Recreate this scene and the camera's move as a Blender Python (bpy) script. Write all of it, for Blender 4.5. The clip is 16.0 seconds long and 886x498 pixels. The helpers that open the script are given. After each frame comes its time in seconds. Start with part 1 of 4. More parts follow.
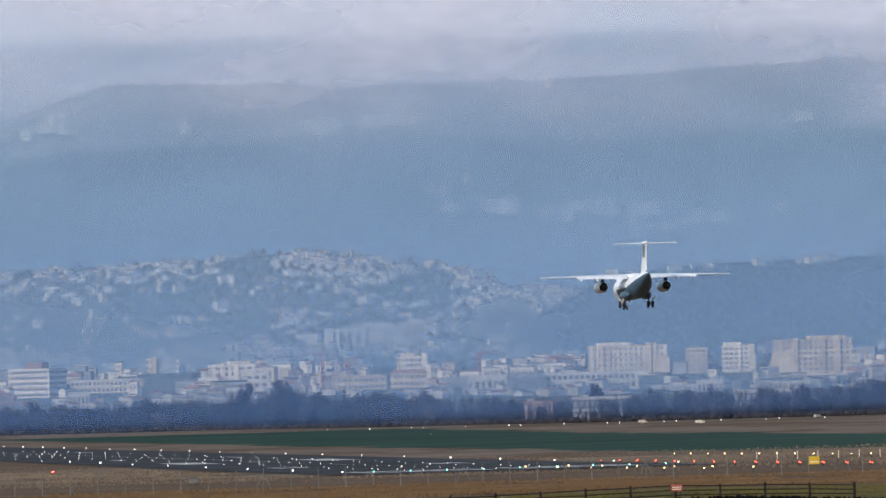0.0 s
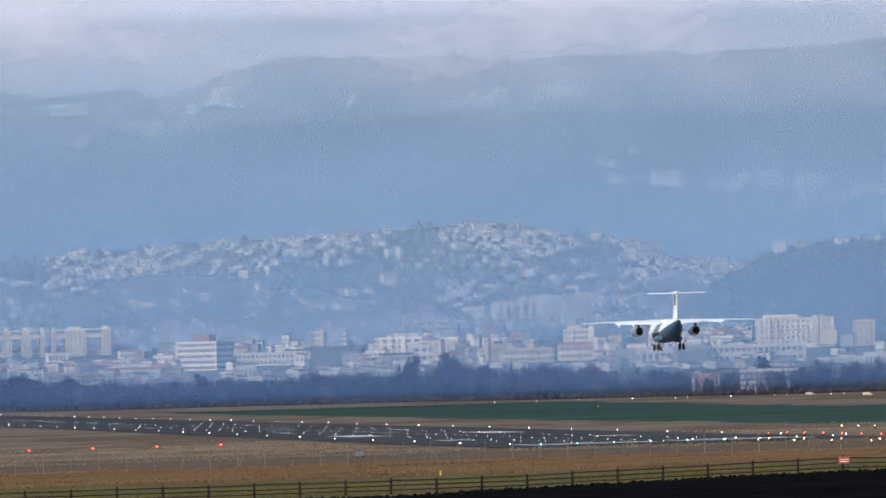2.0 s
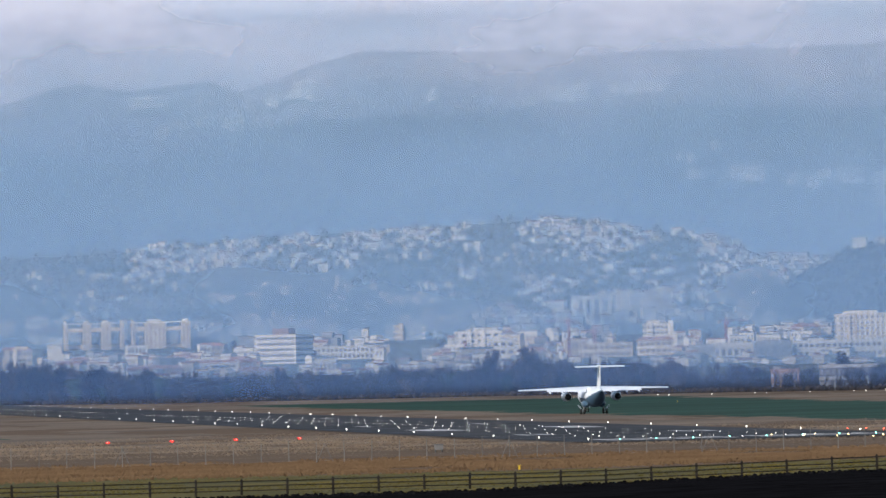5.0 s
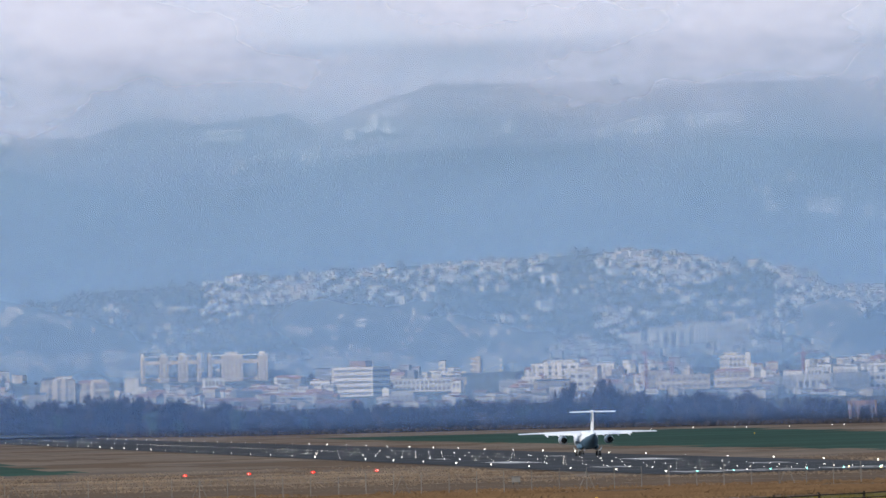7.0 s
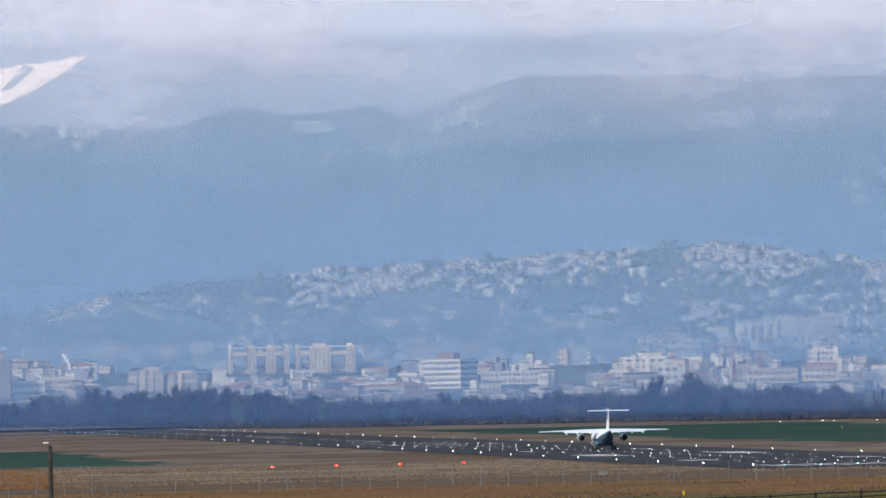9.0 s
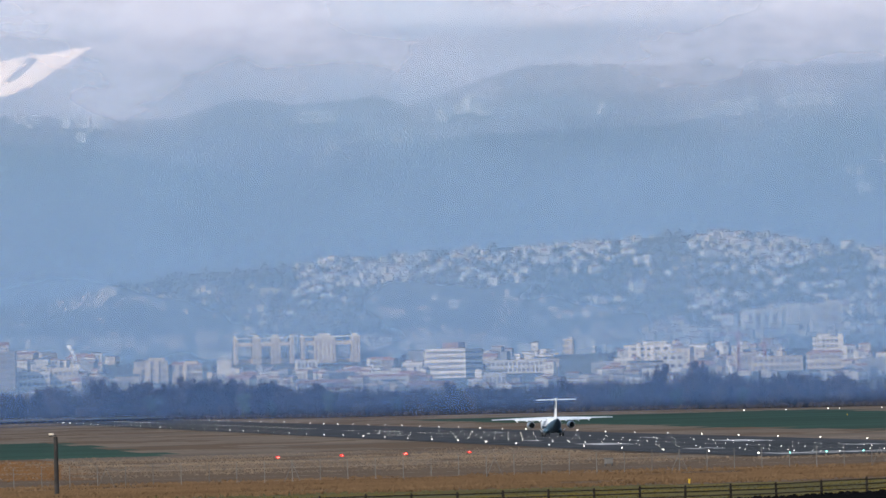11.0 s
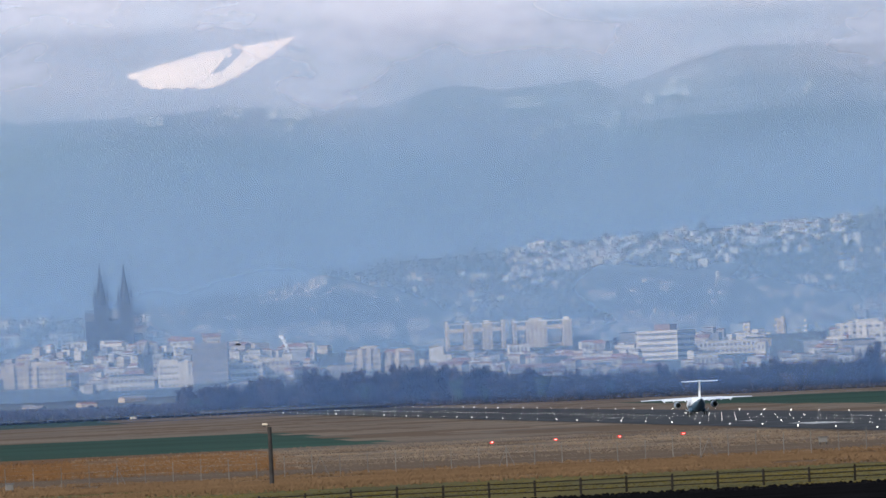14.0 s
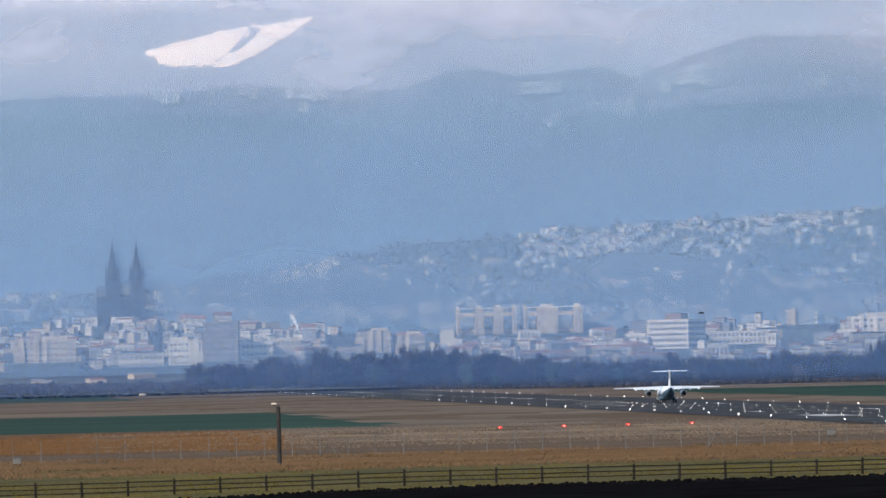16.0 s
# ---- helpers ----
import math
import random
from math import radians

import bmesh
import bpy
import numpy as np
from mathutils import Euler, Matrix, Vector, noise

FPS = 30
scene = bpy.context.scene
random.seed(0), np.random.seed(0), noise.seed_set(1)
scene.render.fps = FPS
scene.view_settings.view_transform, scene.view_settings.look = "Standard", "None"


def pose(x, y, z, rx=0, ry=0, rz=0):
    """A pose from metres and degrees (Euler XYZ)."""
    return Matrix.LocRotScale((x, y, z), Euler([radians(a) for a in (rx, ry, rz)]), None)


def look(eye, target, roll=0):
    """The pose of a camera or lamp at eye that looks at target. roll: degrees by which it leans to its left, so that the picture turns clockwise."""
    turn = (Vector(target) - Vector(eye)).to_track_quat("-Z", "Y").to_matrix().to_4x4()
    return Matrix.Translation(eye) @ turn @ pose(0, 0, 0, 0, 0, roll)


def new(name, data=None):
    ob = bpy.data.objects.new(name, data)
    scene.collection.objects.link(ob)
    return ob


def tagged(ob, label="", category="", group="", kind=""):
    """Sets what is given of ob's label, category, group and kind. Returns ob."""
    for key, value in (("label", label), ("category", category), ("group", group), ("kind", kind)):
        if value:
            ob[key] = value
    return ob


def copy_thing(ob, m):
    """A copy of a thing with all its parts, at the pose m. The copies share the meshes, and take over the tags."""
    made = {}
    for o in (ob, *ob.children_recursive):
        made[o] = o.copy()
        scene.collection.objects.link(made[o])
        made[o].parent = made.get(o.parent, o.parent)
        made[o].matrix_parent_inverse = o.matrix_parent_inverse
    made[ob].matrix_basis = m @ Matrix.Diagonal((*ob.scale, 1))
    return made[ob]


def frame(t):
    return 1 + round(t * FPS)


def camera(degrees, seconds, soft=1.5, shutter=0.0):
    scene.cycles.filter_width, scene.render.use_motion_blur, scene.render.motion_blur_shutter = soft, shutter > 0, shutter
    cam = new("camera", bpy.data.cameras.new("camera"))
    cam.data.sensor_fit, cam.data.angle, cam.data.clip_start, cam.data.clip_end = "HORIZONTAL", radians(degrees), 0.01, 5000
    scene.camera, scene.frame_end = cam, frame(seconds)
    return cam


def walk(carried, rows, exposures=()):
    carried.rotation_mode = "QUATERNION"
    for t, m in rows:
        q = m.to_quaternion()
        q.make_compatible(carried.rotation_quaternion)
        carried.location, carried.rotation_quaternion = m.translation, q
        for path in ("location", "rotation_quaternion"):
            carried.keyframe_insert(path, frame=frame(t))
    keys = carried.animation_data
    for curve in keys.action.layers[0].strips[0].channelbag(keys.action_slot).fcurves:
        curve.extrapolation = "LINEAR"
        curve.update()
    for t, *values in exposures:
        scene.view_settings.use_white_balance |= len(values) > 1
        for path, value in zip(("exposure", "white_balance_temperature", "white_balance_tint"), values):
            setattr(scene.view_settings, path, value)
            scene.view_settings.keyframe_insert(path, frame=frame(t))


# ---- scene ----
EYE = Vector((0.0, 0.0, 11.8))


def aim(az, el, roll):
    """Bearing to the right of the runway's direction, elevation and lean, in degrees."""
    a, e = radians(az), radians(el)
    d = Vector((math.sin(a) * math.cos(e), math.cos(a) * math.cos(e), math.sin(e)))
    return look(EYE, EYE + d * 100, roll)


cam = camera(6.19, 16.0, soft=1.5)
walk(cam, [
    (0.0, aim(8.202, 1.016, -1.63)),
    (0.5, aim(7.524, 0.961, -1.46)),
    (1.0, aim(7.314, 0.880, -1.39)),
    (1.5, aim(7.236, 0.819, -1.26)),
    (2.0, aim(7.030, 0.857, -1.68)),
    (2.5, aim(7.023, 0.943, -1.44)),
    (3.0, aim(7.111, 0.835, -1.30)),
    (3.5, aim(6.983, 0.770, -1.49)),
    (4.0, aim(6.611, 0.758, -1.40)),
    (4.2, aim(6.587, 0.750, -1.43)),
    (6.3, aim(6.155, 1.026, -1.30)),
    (6.5, aim(6.094, 1.032, -1.32)),
    (7.0, aim(5.940, 1.071, -1.52)),
    (7.5, aim(5.711, 1.067, -1.39)),
    (8.0, aim(5.511, 0.992, -1.45)),
    (8.5, aim(5.377, 1.021, -1.31)),
    (9.0, aim(5.322, 1.032, -1.24)),
    (11.5, aim(5.258, 0.940, -1.78)),
    (12.0, aim(5.156, 1.090, -2.12)),
    (12.5, aim(4.767, 0.930, -2.04)),
    (13.0, aim(4.119, 0.832, -2.23)),
    (13.5, aim(3.917, 0.744, -2.50)),
    (13.6, aim(3.500, 0.779, -2.60)),
    (14.0, aim(3.819, 0.902, -2.70)),
    (14.5, aim(3.870, 0.989, -2.48)),
    (15.0, aim(3.867, 0.979, -2.09)),
    (15.5, aim(3.833, 0.958, -1.81)),
    (16.0, aim(3.726, 0.791, -1.37)),
], [(0.0, 0.06), (0.6, 0.2), (1.4, 0.28), (16.0, 0.3)])

# ---- light ----
SUN_AZ, SUN_EL = radians(-138), radians(30)
world = bpy.data.worlds.new("sky")
scene.world = world
world.use_nodes = True
wn = world.node_tree
sky = wn.nodes.new("ShaderNodeTexSky")
sky.sky_type, sky.sun_disc = "NISHITA", False
sky.sun_elevation, sky.sun_rotation = SUN_EL, SUN_AZ
wn.links.new(sky.outputs[0], wn.nodes["Background"].inputs[0])
wn.nodes["Background"].inputs[1].default_value = 0.12
sun = new("sun", bpy.data.lights.new("sun", "SUN"))
sun.data.energy, sun.data.angle, sun.data.color = 2.9, radians(2.0), (1.0, 0.93, 0.84)
sun_dir = Vector((math.sin(SUN_AZ) * math.cos(SUN_EL), math.cos(SUN_AZ) * math.cos(SUN_EL), math.sin(SUN_EL)))
sun.matrix_basis = look(sun_dir * 300, (0, 0, 0))


# ---- materials ----
def mat(name, base, rough=0.8, scale=1.0, var=0.25, fine=12.0, bump=0.0, metal=0.0, other=None, glow=0.0, per_object=0.0, spec=0.3):
    """Surface with two scales of variation in its colour, in metres of the object's own space."""
    m = bpy.data.materials.new(name)
    m.use_nodes = True
    nt = m.node_tree
    n, l = nt.nodes, nt.links
    b = n["Principled BSDF"]
    b.inputs["Roughness"].default_value, b.inputs["Metallic"].default_value = rough, metal
    b.inputs["Specular IOR Level"].default_value = spec
    if glow:
        b.inputs["Base Color"].default_value = (*base, 1)
        b.inputs["Emission Color"].default_value, b.inputs["Emission Strength"].default_value = (*base, 1), glow
        return m
    co = n.new("ShaderNodeTexCoord")
    big, small = n.new("ShaderNodeTexNoise"), n.new("ShaderNodeTexNoise")
    for node, sc, det in ((big, 1.0 / scale, 4), (small, fine / scale, 3)):
        node.inputs["Scale"].default_value, node.inputs["Detail"].default_value = sc, det
        l.new(co.outputs["Object"], node.inputs["Vector"])
    mix = n.new("ShaderNodeMix")
    mix.data_type = "RGBA"
    o = other or tuple(c * (1 - var) for c in base)
    hi = base if other else tuple(min(1, c * (1 + var)) for c in base)
    mix.inputs[6].default_value, mix.inputs[7].default_value = (*hi, 1), (*o, 1)
    ramp = n.new("ShaderNodeMapRange")
    ramp.inputs["From Min"].default_value, ramp.inputs["From Max"].default_value = 0.36, 0.64
    l.new(big.outputs[0], ramp.inputs[0])
    l.new(ramp.outputs[0], mix.inputs[0])
    val = n.new("ShaderNodeMapRange")
    val.inputs["To Min"].default_value, val.inputs["To Max"].default_value = 1 - var * 0.6, 1 + var * 0.6
    val.inputs["From Min"].default_value, val.inputs["From Max"].default_value = 0.3, 0.7
    l.new(small.outputs[0], val.inputs[0])
    hsv = n.new("ShaderNodeHueSaturation")
    l.new(mix.outputs[2], hsv.inputs["Color"])
    l.new(val.outputs[0], hsv.inputs["Value"])
    last = hsv
    if per_object:
        info, v2, h2 = n.new("ShaderNodeObjectInfo"), n.new("ShaderNodeMapRange"), n.new("ShaderNodeHueSaturation")
        v2.inputs["To Min"].default_value, v2.inputs["To Max"].default_value = 1 - per_object, 1 + per_object
        l.new(info.outputs["Random"], v2.inputs[0])
        l.new(v2.outputs[0], h2.inputs["Value"])
        l.new(hsv.outputs[0], h2.inputs["Color"])
        last = h2
    l.new(last.outputs[0], b.inputs["Base Color"])
    if bump:
        bp = n.new("ShaderNodeBump")
        bp.inputs["Strength"].default_value, bp.inputs["Distance"].default_value = 0.6, bump
        l.new(small.outputs[0], bp.inputs["Height"])
        l.new(bp.outputs[0], b.inputs["Normal"])
    return m


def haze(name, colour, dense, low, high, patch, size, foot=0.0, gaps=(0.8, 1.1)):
    """Tint for a flat sheet that imitates misty air: part clear, part scattering; denser between the heights low and
    high by the factor patch.
    """
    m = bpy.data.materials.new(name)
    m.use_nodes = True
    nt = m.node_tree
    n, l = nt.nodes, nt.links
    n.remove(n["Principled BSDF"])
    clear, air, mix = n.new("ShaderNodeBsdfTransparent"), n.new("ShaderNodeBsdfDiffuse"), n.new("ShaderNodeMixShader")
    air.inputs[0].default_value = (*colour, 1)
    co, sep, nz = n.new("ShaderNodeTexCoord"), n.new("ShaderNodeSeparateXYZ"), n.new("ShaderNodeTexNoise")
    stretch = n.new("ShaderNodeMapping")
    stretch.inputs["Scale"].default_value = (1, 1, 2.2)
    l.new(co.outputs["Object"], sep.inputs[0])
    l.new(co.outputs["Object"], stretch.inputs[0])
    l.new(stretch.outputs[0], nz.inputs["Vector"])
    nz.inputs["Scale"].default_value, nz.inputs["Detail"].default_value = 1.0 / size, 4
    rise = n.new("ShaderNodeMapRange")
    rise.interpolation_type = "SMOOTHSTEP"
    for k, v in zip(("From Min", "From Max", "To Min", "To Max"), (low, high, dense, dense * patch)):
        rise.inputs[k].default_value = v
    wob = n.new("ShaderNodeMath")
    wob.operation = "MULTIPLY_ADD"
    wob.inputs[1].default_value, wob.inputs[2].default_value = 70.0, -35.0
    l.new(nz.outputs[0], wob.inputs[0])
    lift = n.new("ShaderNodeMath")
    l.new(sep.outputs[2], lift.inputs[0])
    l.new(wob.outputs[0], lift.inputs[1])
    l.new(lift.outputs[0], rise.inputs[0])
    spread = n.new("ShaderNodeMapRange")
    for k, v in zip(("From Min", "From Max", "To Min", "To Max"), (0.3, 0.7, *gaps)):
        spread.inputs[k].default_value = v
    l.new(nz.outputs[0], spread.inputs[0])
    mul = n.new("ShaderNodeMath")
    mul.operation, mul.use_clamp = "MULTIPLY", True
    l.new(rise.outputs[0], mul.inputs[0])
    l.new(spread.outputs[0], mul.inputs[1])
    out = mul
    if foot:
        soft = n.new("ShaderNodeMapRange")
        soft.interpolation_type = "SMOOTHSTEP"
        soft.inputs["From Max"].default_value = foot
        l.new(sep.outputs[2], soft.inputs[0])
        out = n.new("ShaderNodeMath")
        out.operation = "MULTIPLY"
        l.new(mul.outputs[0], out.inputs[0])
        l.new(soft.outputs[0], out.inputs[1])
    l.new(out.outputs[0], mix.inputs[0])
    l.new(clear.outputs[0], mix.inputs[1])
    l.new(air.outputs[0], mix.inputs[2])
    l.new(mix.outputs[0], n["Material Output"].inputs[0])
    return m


M = dict(
    asphalt=mat("asphalt", (0.04, 0.043, 0.05), 0.95, 40, 0.25, 30, spec=0.08),
    concrete=mat("concrete", (0.15, 0.147, 0.145), 0.9, 3, 0.2),
    paint_white=mat("runway paint", (0.42, 0.42, 0.42), 0.8, 4, 0.35),
    straw=mat("dry grass", (0.185, 0.142, 0.105), 0.95, 55, 0.3, 25, other=(0.115, 0.088, 0.068), spec=0.1),
    rust=mat("rusty stubble", (0.15, 0.078, 0.032), 0.95, 60, 0.2, 25, other=(0.115, 0.063, 0.03), spec=0.1),
    olive=mat("olive meadow", (0.125, 0.096, 0.02), 0.95, 18, 0.3, 20, other=(0.066, 0.06, 0.02), spec=0.1),
    tan=mat("tan dry grass", (0.13, 0.084, 0.048), 0.95, 30, 0.15, 25, other=(0.102, 0.064, 0.036), spec=0.1),
    weeds=mat("brown weeds", (0.10, 0.068, 0.044), 0.95, 30, 0.3, 25, other=(0.122, 0.08, 0.048), spec=0.1),
    crop=mat("winter crop", (0.018, 0.05, 0.033), 0.9, 90, 0.25, 30, spec=0.1),
    soil=mat("very dark ploughed soil", (0.007, 0.007, 0.008), 0.95, 2.5, 0.5, 8, bump=0.08, spec=0.0),
    town_ground=mat("town ground", (0.07, 0.075, 0.065), 0.95, 60, 0.4),
    forest=mat("winter forest", (0.05, 0.06, 0.045), 0.95, 90, 0.5, 14, other=(0.11, 0.10, 0.07)),
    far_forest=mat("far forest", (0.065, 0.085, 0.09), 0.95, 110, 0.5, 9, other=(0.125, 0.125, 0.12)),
    # Next two are painted pale: distant haze and cloud brightness put into the colour.
    upper_forest=mat("haze-paled upper forest", (0.21, 0.225, 0.28), 0.95, 110, 0.3, 9, other=(0.31, 0.30, 0.34)),
    alpine=mat("cloud-paled high pasture", (0.62, 0.61, 0.63), 0.95, 120, 0.2, 10, other=(0.42, 0.42, 0.45)),
    conifer=mat("dense dark woods", (0.022, 0.03, 0.027), 0.95, 40, 0.4, 10, spec=0.05),
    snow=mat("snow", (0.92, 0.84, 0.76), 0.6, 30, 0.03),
    white_skin=mat("white aircraft paint", (0.80, 0.84, 0.90), 0.32, 3, 0.04, spec=0.5),
    navy=mat("dark blue paint with belly shade", (0.06, 0.115, 0.18), 0.35, 3, 0.15, spec=0.4),
    alloy=mat("bare alloy", (0.42, 0.43, 0.45), 0.35, 1, 0.15, metal=0.8),
    dark_metal=mat("dark metal", (0.035, 0.036, 0.04), 0.5, 1, 0.2, metal=0.5),
    rubber=mat("tyre rubber", (0.02, 0.02, 0.022), 0.8, 0.5, 0.2),
    wood=mat("weathered fence wood", (0.022, 0.019, 0.017), 0.9, 0.6, 0.3, per_object=0.25, spec=0.1),
    post=mat("concrete fence post", (0.12, 0.115, 0.11), 0.9, 0.6, 0.2, per_object=0.25),
    wire=mat("galvanised wire", (0.25, 0.25, 0.26), 0.5, 1, 0.2, metal=0.6),
    pole=mat("tarred pole", (0.03, 0.028, 0.028), 0.85, 0.8, 0.3),
    signal_red=mat("faded red", (0.30, 0.07, 0.06), 0.6, 1, 0.15),
    signal_yellow=mat("yellow enamel", (0.55, 0.37, 0.03), 0.5, 1, 0.1),
    white_lamp=mat("white lamp", (1.0, 0.93, 0.8), glow=6),
    amber_lamp=mat("amber lamp", (1.0, 0.66, 0.28), glow=6),
    red_lamp=mat("red lamp", (1.0, 0.10, 0.05), glow=4),
    papi_lamp=mat("hot red lamp", (1.0, 0.022, 0.015), glow=3.0),
    # Darker grey puts the outer wing's shade into the aileron colour.
    aileron_shade=mat("shade grey for ailerons", (0.22, 0.23, 0.25), 0.4, 3, 0.1),
    green_lamp=mat("green lamp", (0.25, 0.95, 0.75), glow=5),
    render_white=mat("white render", (0.64, 0.56, 0.46), 0.9, 8, 0.1, per_object=0.15),
    render_cream=mat("cream render", (0.50, 0.40, 0.29), 0.9, 8, 0.15, per_object=0.2),
    render_grey=mat("grey render", (0.27, 0.26, 0.25), 0.9, 8, 0.15, per_object=0.2),
    whitewash=mat("whitewash", (0.86, 0.84, 0.80), 0.8, 8, 0.06),
    brick=mat("brown brick", (0.24, 0.15, 0.11), 0.9, 3, 0.2, per_object=0.1),
    roof_tile=mat("red roof tiles", (0.30, 0.15, 0.10), 0.9, 4, 0.25, per_object=0.25),
    slate=mat("slate", (0.10, 0.10, 0.11), 0.7, 4, 0.25, per_object=0.2),
    lava=mat("black lava stone", (0.035, 0.035, 0.04), 0.9, 6, 0.3),
    glass=mat("dark glazing", (0.17, 0.17, 0.18), 0.3, 2, 0.2, spec=0.4),
    bark=mat("winter bark", (0.035, 0.03, 0.028), 0.95, 2, 0.3, per_object=0.3, spec=0.05),
    twigs=mat("winter twigs", (0.034, 0.03, 0.03), 0.95, 3, 0.4, per_object=0.4, spec=0.05),
    ivy=mat("evergreen leaves", (0.03, 0.05, 0.028), 0.9, 3, 0.4, per_object=0.3),
    crane_red=mat("crane red", (0.26, 0.075, 0.05), 0.6, 3, 0.2),
    feather=mat("black plumage", (0.012, 0.012, 0.014), 0.7, 0.1, 0.2),
    cloud=mat("cloud", (0.93, 0.93, 0.97), 1.0, 260, 0.07, 3),
)
# Haze is imitated by the diffuse blue and white of these sheet colours.
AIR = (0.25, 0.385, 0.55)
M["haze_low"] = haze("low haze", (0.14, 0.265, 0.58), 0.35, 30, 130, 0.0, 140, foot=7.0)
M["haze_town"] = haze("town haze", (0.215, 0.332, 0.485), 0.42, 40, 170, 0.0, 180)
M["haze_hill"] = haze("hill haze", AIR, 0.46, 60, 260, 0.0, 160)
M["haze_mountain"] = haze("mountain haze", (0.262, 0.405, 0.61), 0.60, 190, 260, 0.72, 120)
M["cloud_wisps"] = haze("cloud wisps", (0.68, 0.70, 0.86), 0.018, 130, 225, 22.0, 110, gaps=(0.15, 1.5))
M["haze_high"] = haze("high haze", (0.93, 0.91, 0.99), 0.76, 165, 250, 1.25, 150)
# Emission added to brighten the far cloud and snow, which are no lamps.
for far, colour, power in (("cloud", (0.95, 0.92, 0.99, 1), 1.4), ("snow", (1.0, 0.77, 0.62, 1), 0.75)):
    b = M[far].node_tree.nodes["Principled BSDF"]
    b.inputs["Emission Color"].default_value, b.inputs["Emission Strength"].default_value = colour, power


# ---- mesh helpers ----
def add_box(bm, sx, sy, sz, m=Matrix(), mi=0):
    """A box of these sizes, its base centred on the pose m."""
    vs = [bm.verts.new(m @ Vector((x * sx / 2, y * sy / 2, z * sz))) for z in (0, 1) for x, y in ((-1, -1), (1, -1), (1, 1), (-1, 1))]
    for f in ((3, 2, 1, 0), (4, 5, 6, 7), (0, 1, 5, 4), (1, 2, 6, 5), (2, 3, 7, 6), (3, 0, 4, 7)):
        bm.faces.new([vs[i] for i in f]).material_index = mi


def add_loft(bm, rings, cap=True, mi=0):
    """Skin over rings of points, each ring a list of the same length."""
    vr = [[bm.verts.new(p) for p in r] for r in rings]
    k = len(vr[0])
    for a, b in zip(vr, vr[1:]):
        for i in range(k):
            bm.faces.new((a[i], a[(i + 1) % k], b[(i + 1) % k], b[i])).material_index = mi
    if cap:
        bm.faces.new(vr[0][::-1]).material_index = mi
        bm.faces.new(vr[-1]).material_index = mi


def ring(c, rx, rz, k=16, axis="y"):
    out = []
    for i in range(k):
        a = 2 * math.pi * i / k
        ca, sa = math.cos(a) * rx, math.sin(a) * rz
        out.append(Vector(c) + (Vector((ca, 0, sa)) if axis == "y" else Vector((0, ca, sa)) if axis == "x" else Vector((ca, sa, 0))))
    return out


def add_tube(bm, a, b, r0, r1, k=6):
    a, b = Vector(a), Vector(b)
    q = (b - a).to_track_quat("Z", "Y").to_matrix()
    add_loft(bm, [[p + q @ Vector((r * math.cos(2 * math.pi * i / k), r * math.sin(2 * math.pi * i / k), 0)) for i in range(k)] for p, r in ((a, r0), (b, r1))])


def part(name, bm, material, parent=None, label="", smooth=False):
    """Links a bmesh as one mesh object under a thing or a part."""
    me = bpy.data.meshes.new(name)
    bmesh.ops.recalc_face_normals(bm, faces=bm.faces)
    if smooth:
        for f in bm.faces:
            f.smooth = True
    bm.to_mesh(me)
    bm.free()
    for m in material if isinstance(material, (list, tuple)) else (material,):
        me.materials.append(m)
    ob = new(name, me)
    if parent:
        ob.parent = parent
    return tagged(ob, label)


def thing(name, m, label, category, group=""):
    ob = new(name)
    ob.matrix_basis = m
    ob.empty_display_size = 0.5
    return tagged(ob, label, category, group)


def box_part(name, parent, material, sx, sy, sz, m=Matrix(), label="", bevel=0.0):
    bm = bmesh.new()
    add_box(bm, sx, sy, sz, m)
    if bevel:
        bmesh.ops.bevel(bm, geom=bm.edges[:], offset=bevel, segments=1, affect="EDGES")
    return part(name, bm, material, parent, label)


def bend(points, u):
    """Smooth height through (u, z) points."""
    if u <= points[0][0]:
        return points[0][1]
    for (a, za), (b, zb) in zip(points, points[1:]):
        if u <= b:
            w = (u - a) / (b - a)
            w = w * w * (3 - 2 * w) * 0.5 + w * 0.5
            return za + (zb - za) * w
    return points[-1][1]


# ---- ground ----
PROFILE = ((-400, 11.5), (0, 10.0), (300, 6.2), (555, 2.85), (585, 2.2), (610, 2.05), (660, 1.95), (960, 0.95), (1200, 0.2), (1350, 0.0))


SOIL_EDGE = ((0.0, 2.6), (0.034, 2.85), (0.052, 3.12), (0.0725, 3.22), (0.115, 3.27), (0.132, 3.52), (0.146, 3.72), (0.16, 3.92), (0.179, 4.07), (0.2, 3.6))
FENCE_LINE = ((0.0, 1.68), (0.015, 1.7), (0.037, 1.83), (0.06, 2.03), (0.08, 2.07), (0.105, 2.07), (0.121, 2.12), (0.132, 2.17), (0.1435, 2.36), (0.155, 2.54), (0.167, 2.74), (0.1727, 2.83), (0.179, 2.74), (0.19, 2.62), (0.1955, 2.47), (0.21, 2.3))


def ramp(a, b, v):
    w = max(0.0, min(1.0, (v - a) / (b - a)))
    return w * w * (3 - 2 * w)


def ground_z(x, y):
    z = bend(PROFILE, y)
    u = x / max(y, 120)
    if 120 < y < 950:
        near = ramp(120, 500, y) * (1 - ramp(564, 592, y))
        far = ramp(564, 592, y) * (1 - ramp(670, 950, y))
        z += (bend(SOIL_EDGE, u) - 2.73) * near + (bend(FENCE_LINE, u) - 1.97) * far
    return z


def wob(x, y, s, a):
    return a * noise.noise((x / s, y / s, 3.3))


